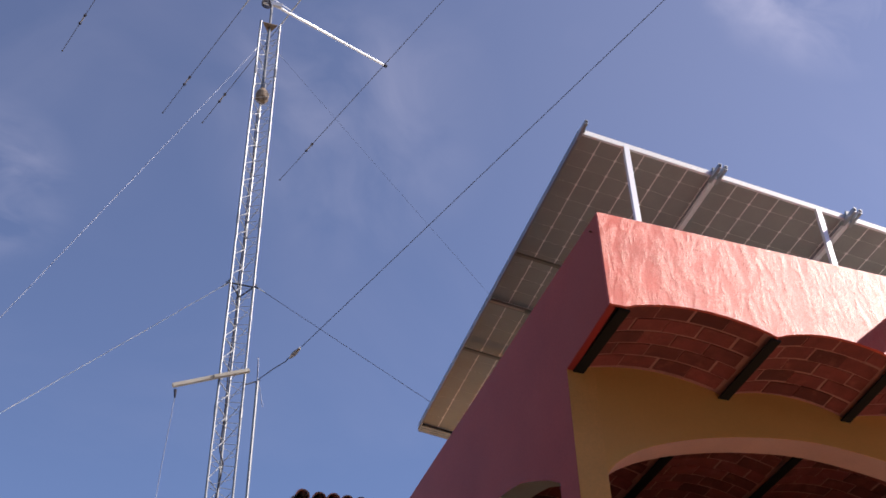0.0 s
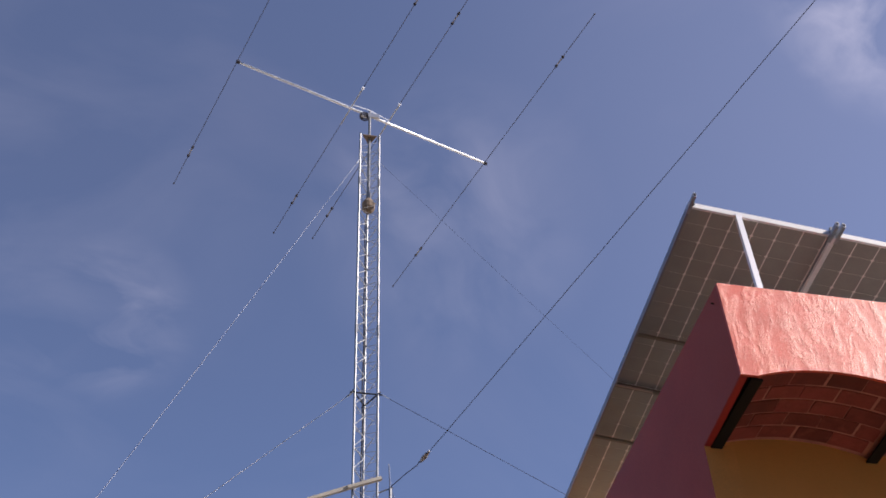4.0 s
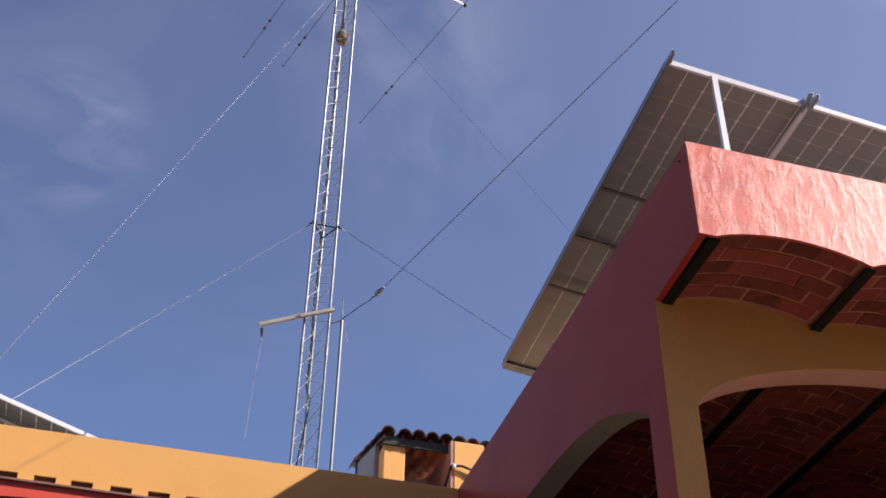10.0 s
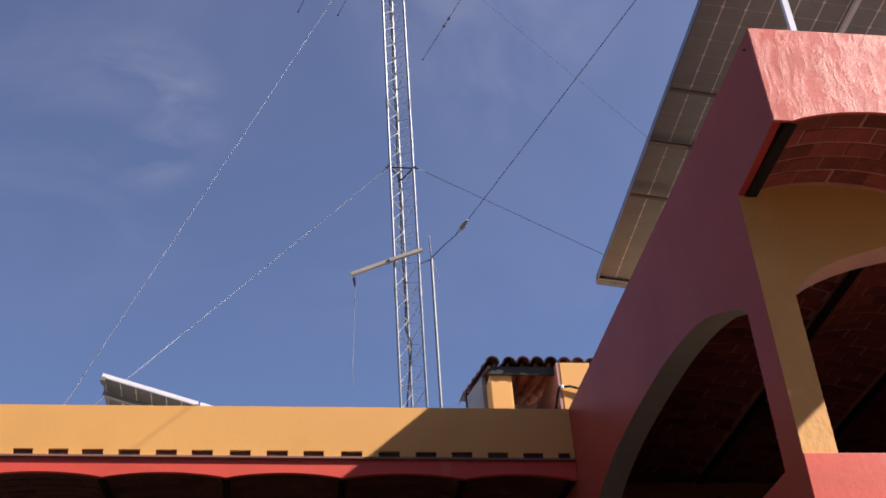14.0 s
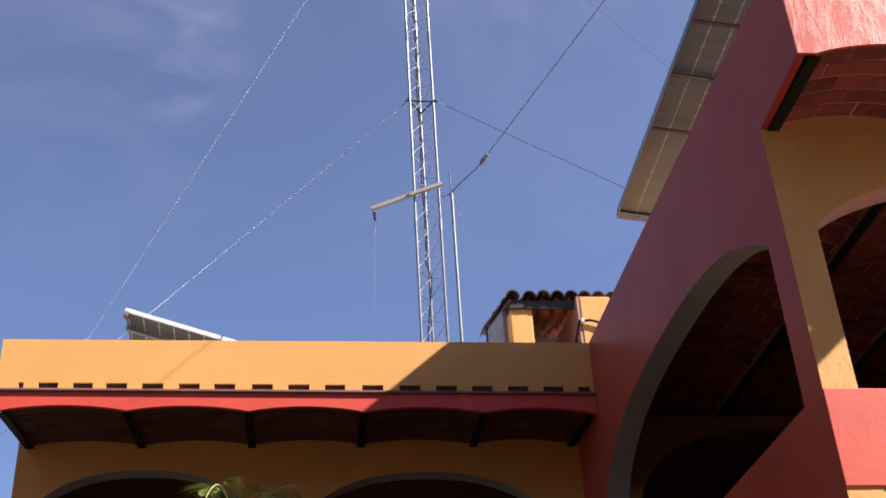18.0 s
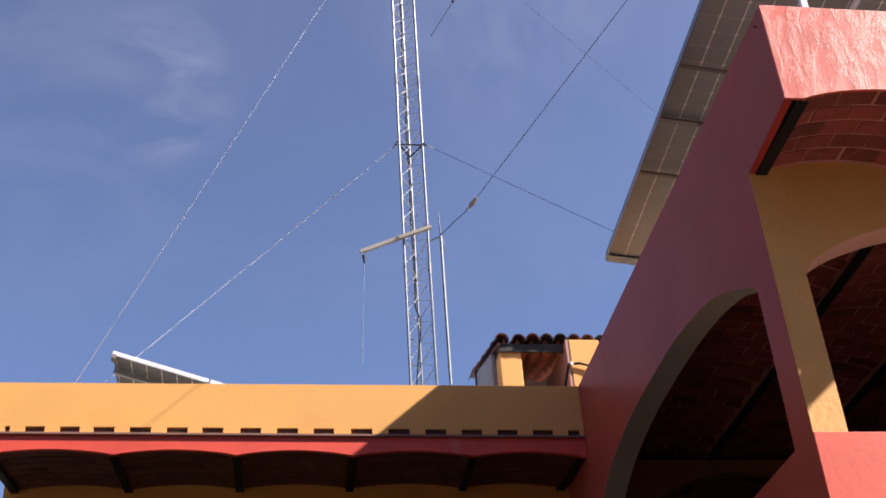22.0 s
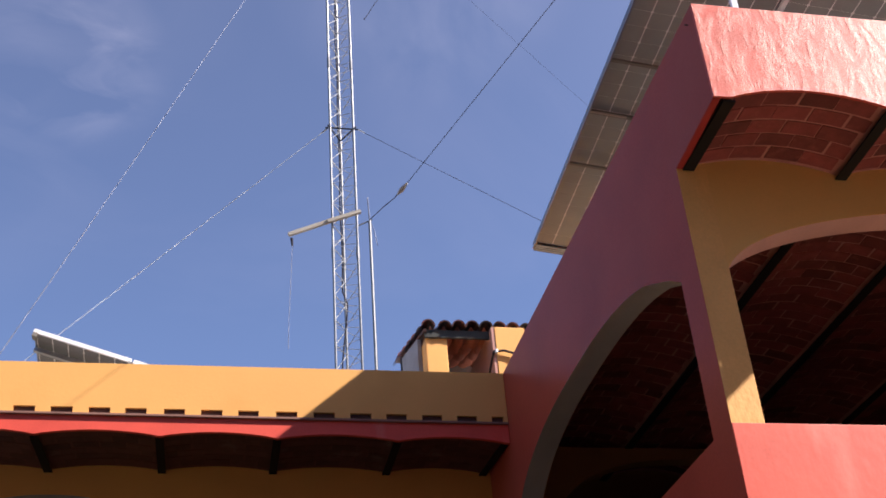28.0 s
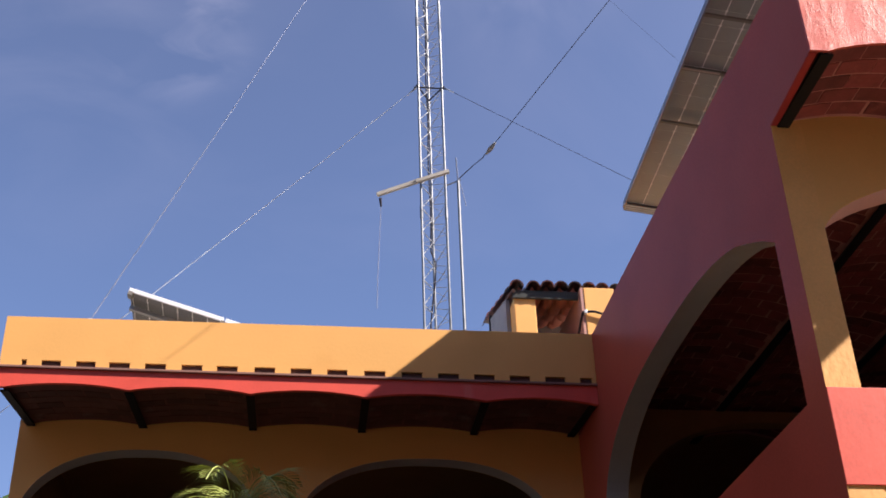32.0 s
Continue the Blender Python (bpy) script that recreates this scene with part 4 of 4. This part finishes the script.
TILE = tile_mesh("tile", 0.42)
CHANNEL = tile_mesh("tile_under", 0.34)
rng = random.Random(4)
PITCH = 0.27
for i in range(12):
    for j in range(6):
        for under in (0, 1):
            t = bpy.data.objects.new("roof_tile", CHANNEL if under else TILE)
            scene.collection.objects.link(t)
            t.parent = hut
            t.matrix_parent_inverse = hut.matrix_world.inverted()
            x = 2.545 + i * 0.155 + (0.0775 if under else 0) - (0.035 if i == 0 and not under else 0)
            y = 11.385 + j * 0.3 + (0.08 if under else 0.0) + rng.uniform(-0.012, 0.012)
            z = 8.052 + j * 0.3 * PITCH + (0.04 if under else 0.0)
            t.matrix_basis = Matrix.Translation((x, y, z)) @ Euler((math.atan(0.08 if under else PITCH - (0.1 if i == 0 else 0.03)), math.pi if under else 0, rng.uniform(-0.04, 0.04))).to_matrix().to_4x4()

# ---- small solar array on the back roof ----
A = Vector((-1.765, 12.4, 8.42))
a1 = Vector((0.951, 0.0, -0.309)).normalized()
a2 = Vector((0.02, 1.0, -0.06))
a2 = (a2 - a1 * a1.dot(a2)).normalized()
a3 = a1.cross(a2)
for i in range(2):
    solar_panel(frame_at(A + a1 * (1.16 * i), a1, a2, a3), PW, PL, 6, 12, "tilted white-framed solar panel behind the ochre parapet", True, GREY_CELL)
rk = thing("small_panel_rack", A - Vector((0, 0, 1.5)), "aluminium rack under the tilted solar panels", "rack")
for d in (0.35, 1.7):
    part("rail", beam(A + a2 * d - a3 * 0.06, A + a2 * d + a1 * 2.3 - a3 * 0.06, 0.05, 0.05, a3), M["alu_dark"], rk)
for d in (0.03, 1.14, 2.25):
    for v in (1.7,):
        q = A + a1 * d + a2 * v - a3 * 0.08
        part("strut", beam(q, (q.x, q.y, 6.42), 0.04, 0.04, (0, 1, 0)), M["alu_dark"], rk)
    part("rail_end", beam(A + a1 * d - a2 * 0.005 - a3 * 0.06, A + a1 * d + a2 * 0.1 - a3 * 0.06, 0.05, 0.05, a3), M["purlin"], rk)

# ---- clay bricks in the slots over the ledge ----
row = thing("ledge_bricks", (0, YB, 6.297), "row of dark clay bricks set into the parapet", "bricks")
for c, h in SLOTS:
    b = part("brick", sink(box((c - h + 0.002, YB + 0.022, 6.2978), (c + h - 0.002, YB + 0.139, 6.359), 0.004)), M["dark_brick"], row)
    part("lip", sink(box((c - h + 0.004, YB + 0.004, 6.2973), (c + h - 0.004, YB + 0.02, 6.3))), M["lip"], row, "pale mortar lip")

# ---- palm in front of the back wing ----
def frond(bm, base, lean, length, rise, droop, rng, leaflets=36):
    """A feathered palm leaf: an arching midrib with narrow leaflets on both sides."""
    side = Vector((-lean.y, lean.x, 0)).normalized()
    pts = [base + lean * (length * u) + Vector((0, 0, length * (rise * u - droop * u * u))) for u in (i / 14 for i in range(15))]
    for a, b in zip(pts, pts[1:]):
        add_rod(bm, a, b, 0.007, 0.006, 4)
    for k in range(leaflets):
        u = 0.12 + 0.86 * k / leaflets
        i = min(int(u * 14), 13)
        p = pts[i].lerp(pts[i + 1], u * 14 - i)
        d = (pts[i + 1] - pts[i]).normalized()
        for s in (-1, 1):
            l = 0.36 * math.sin(math.pi * (0.18 + 0.74 * u)) * rng.uniform(0.85, 1.1)
            tip = p + (d * 0.6 + side * s * 0.75 + Vector((0, 0, 0.1))).normalized() * l - Vector((0, 0, 0.35 * l))
            mid = p.lerp(tip, 0.5) + Vector((0, 0, 0.035))
            w = d * 0.0055
            bm.faces.new([bm.verts.new(q) for q in (p, mid - w, mid + w)])
            bm.faces.new([bm.verts.new(q) for q in (mid - w, tip, mid + w)])


palm = thing("palm", (-0.38, 9.72, 0), "green feathered palm in front of the back wing", "palm")
prng = random.Random(11)
for k, (dx, dy, h) in enumerate(((0.06, 0, 4.8), (0.62, 0.05, 4.3), (-0.06, 0.0, 4.4))):
    part("trunk", rod((-0.38 + dx * 0.5, 9.72 + dy, 0), (-0.38 + dx, 9.72 + dy, h), 0.05, 0.03, 10), M["bark"], palm)
    for j in range(7):
        ang = j * 0.9 + k * 0.9 + 2.6
        bm = bmesh.new()
        frond(bm, Vector((-0.38 + dx, 9.72 + dy, h)), Vector((math.cos(ang), 0.6 * math.sin(ang), 0)), prng.uniform(0.55, 0.85), prng.uniform(1.2, 2.0), prng.uniform(1.3, 1.9), prng)
        part("frond", bm, M["palm"], palm)

# ---- tree beyond the back wing ----
tree = thing("tree", (-4.9, 20.0, 0), "dense green tree beyond the back wing", "tree")
trng = random.Random(5)
part("trunk", rod((-4.9, 20, 0), (-4.9, 20, 5.5), 0.22, 0.12, 10), M["bark"], tree)
for k in range(7):
    a = k * 0.9
    part("limb", rod((-4.9, 20, 4.2 + 0.2 * k), (-4.9 + 1.3 * math.cos(a), 20 + 1.3 * math.sin(a), 6.6 + 0.15 * k), 0.07, 0.02, 6), M["bark"], tree)
bm = bmesh.new()
for k in range(2600):
    d = Vector((trng.gauss(0, 1), trng.gauss(0, 1), trng.gauss(0, 1))).normalized()
    r = trng.uniform(0.55, 1.0) * (1 + 0.25 * noise.noise(d * 2.3))
    c = Vector((-4.9, 20, 6.9)) + Vector((d.x * 1.9, d.y * 1.9, d.z * 1.75)) * r
    u = Vector((trng.gauss(0, 1), trng.gauss(0, 1), trng.gauss(0, 1))).normalized()
    v = u.cross(d).normalized() * 0.05
    vs = [bm.verts.new(q) for q in (c - u * 0.1, c + v, c + u * 0.1, c - v)]
    bm.faces.new(vs)
tagged(part("crown", bm, M["leaf"], tree), kind="stuff")


# ---- nail in the side wall ----
tagged(mesh_object("wall_nail", rod((XS + 0.02, 5.1, 6.698), (XS - 0.02, 5.1, 6.703), 0.005), M["rust"]), "rusty nail in the wine-red eave wall", "nail")
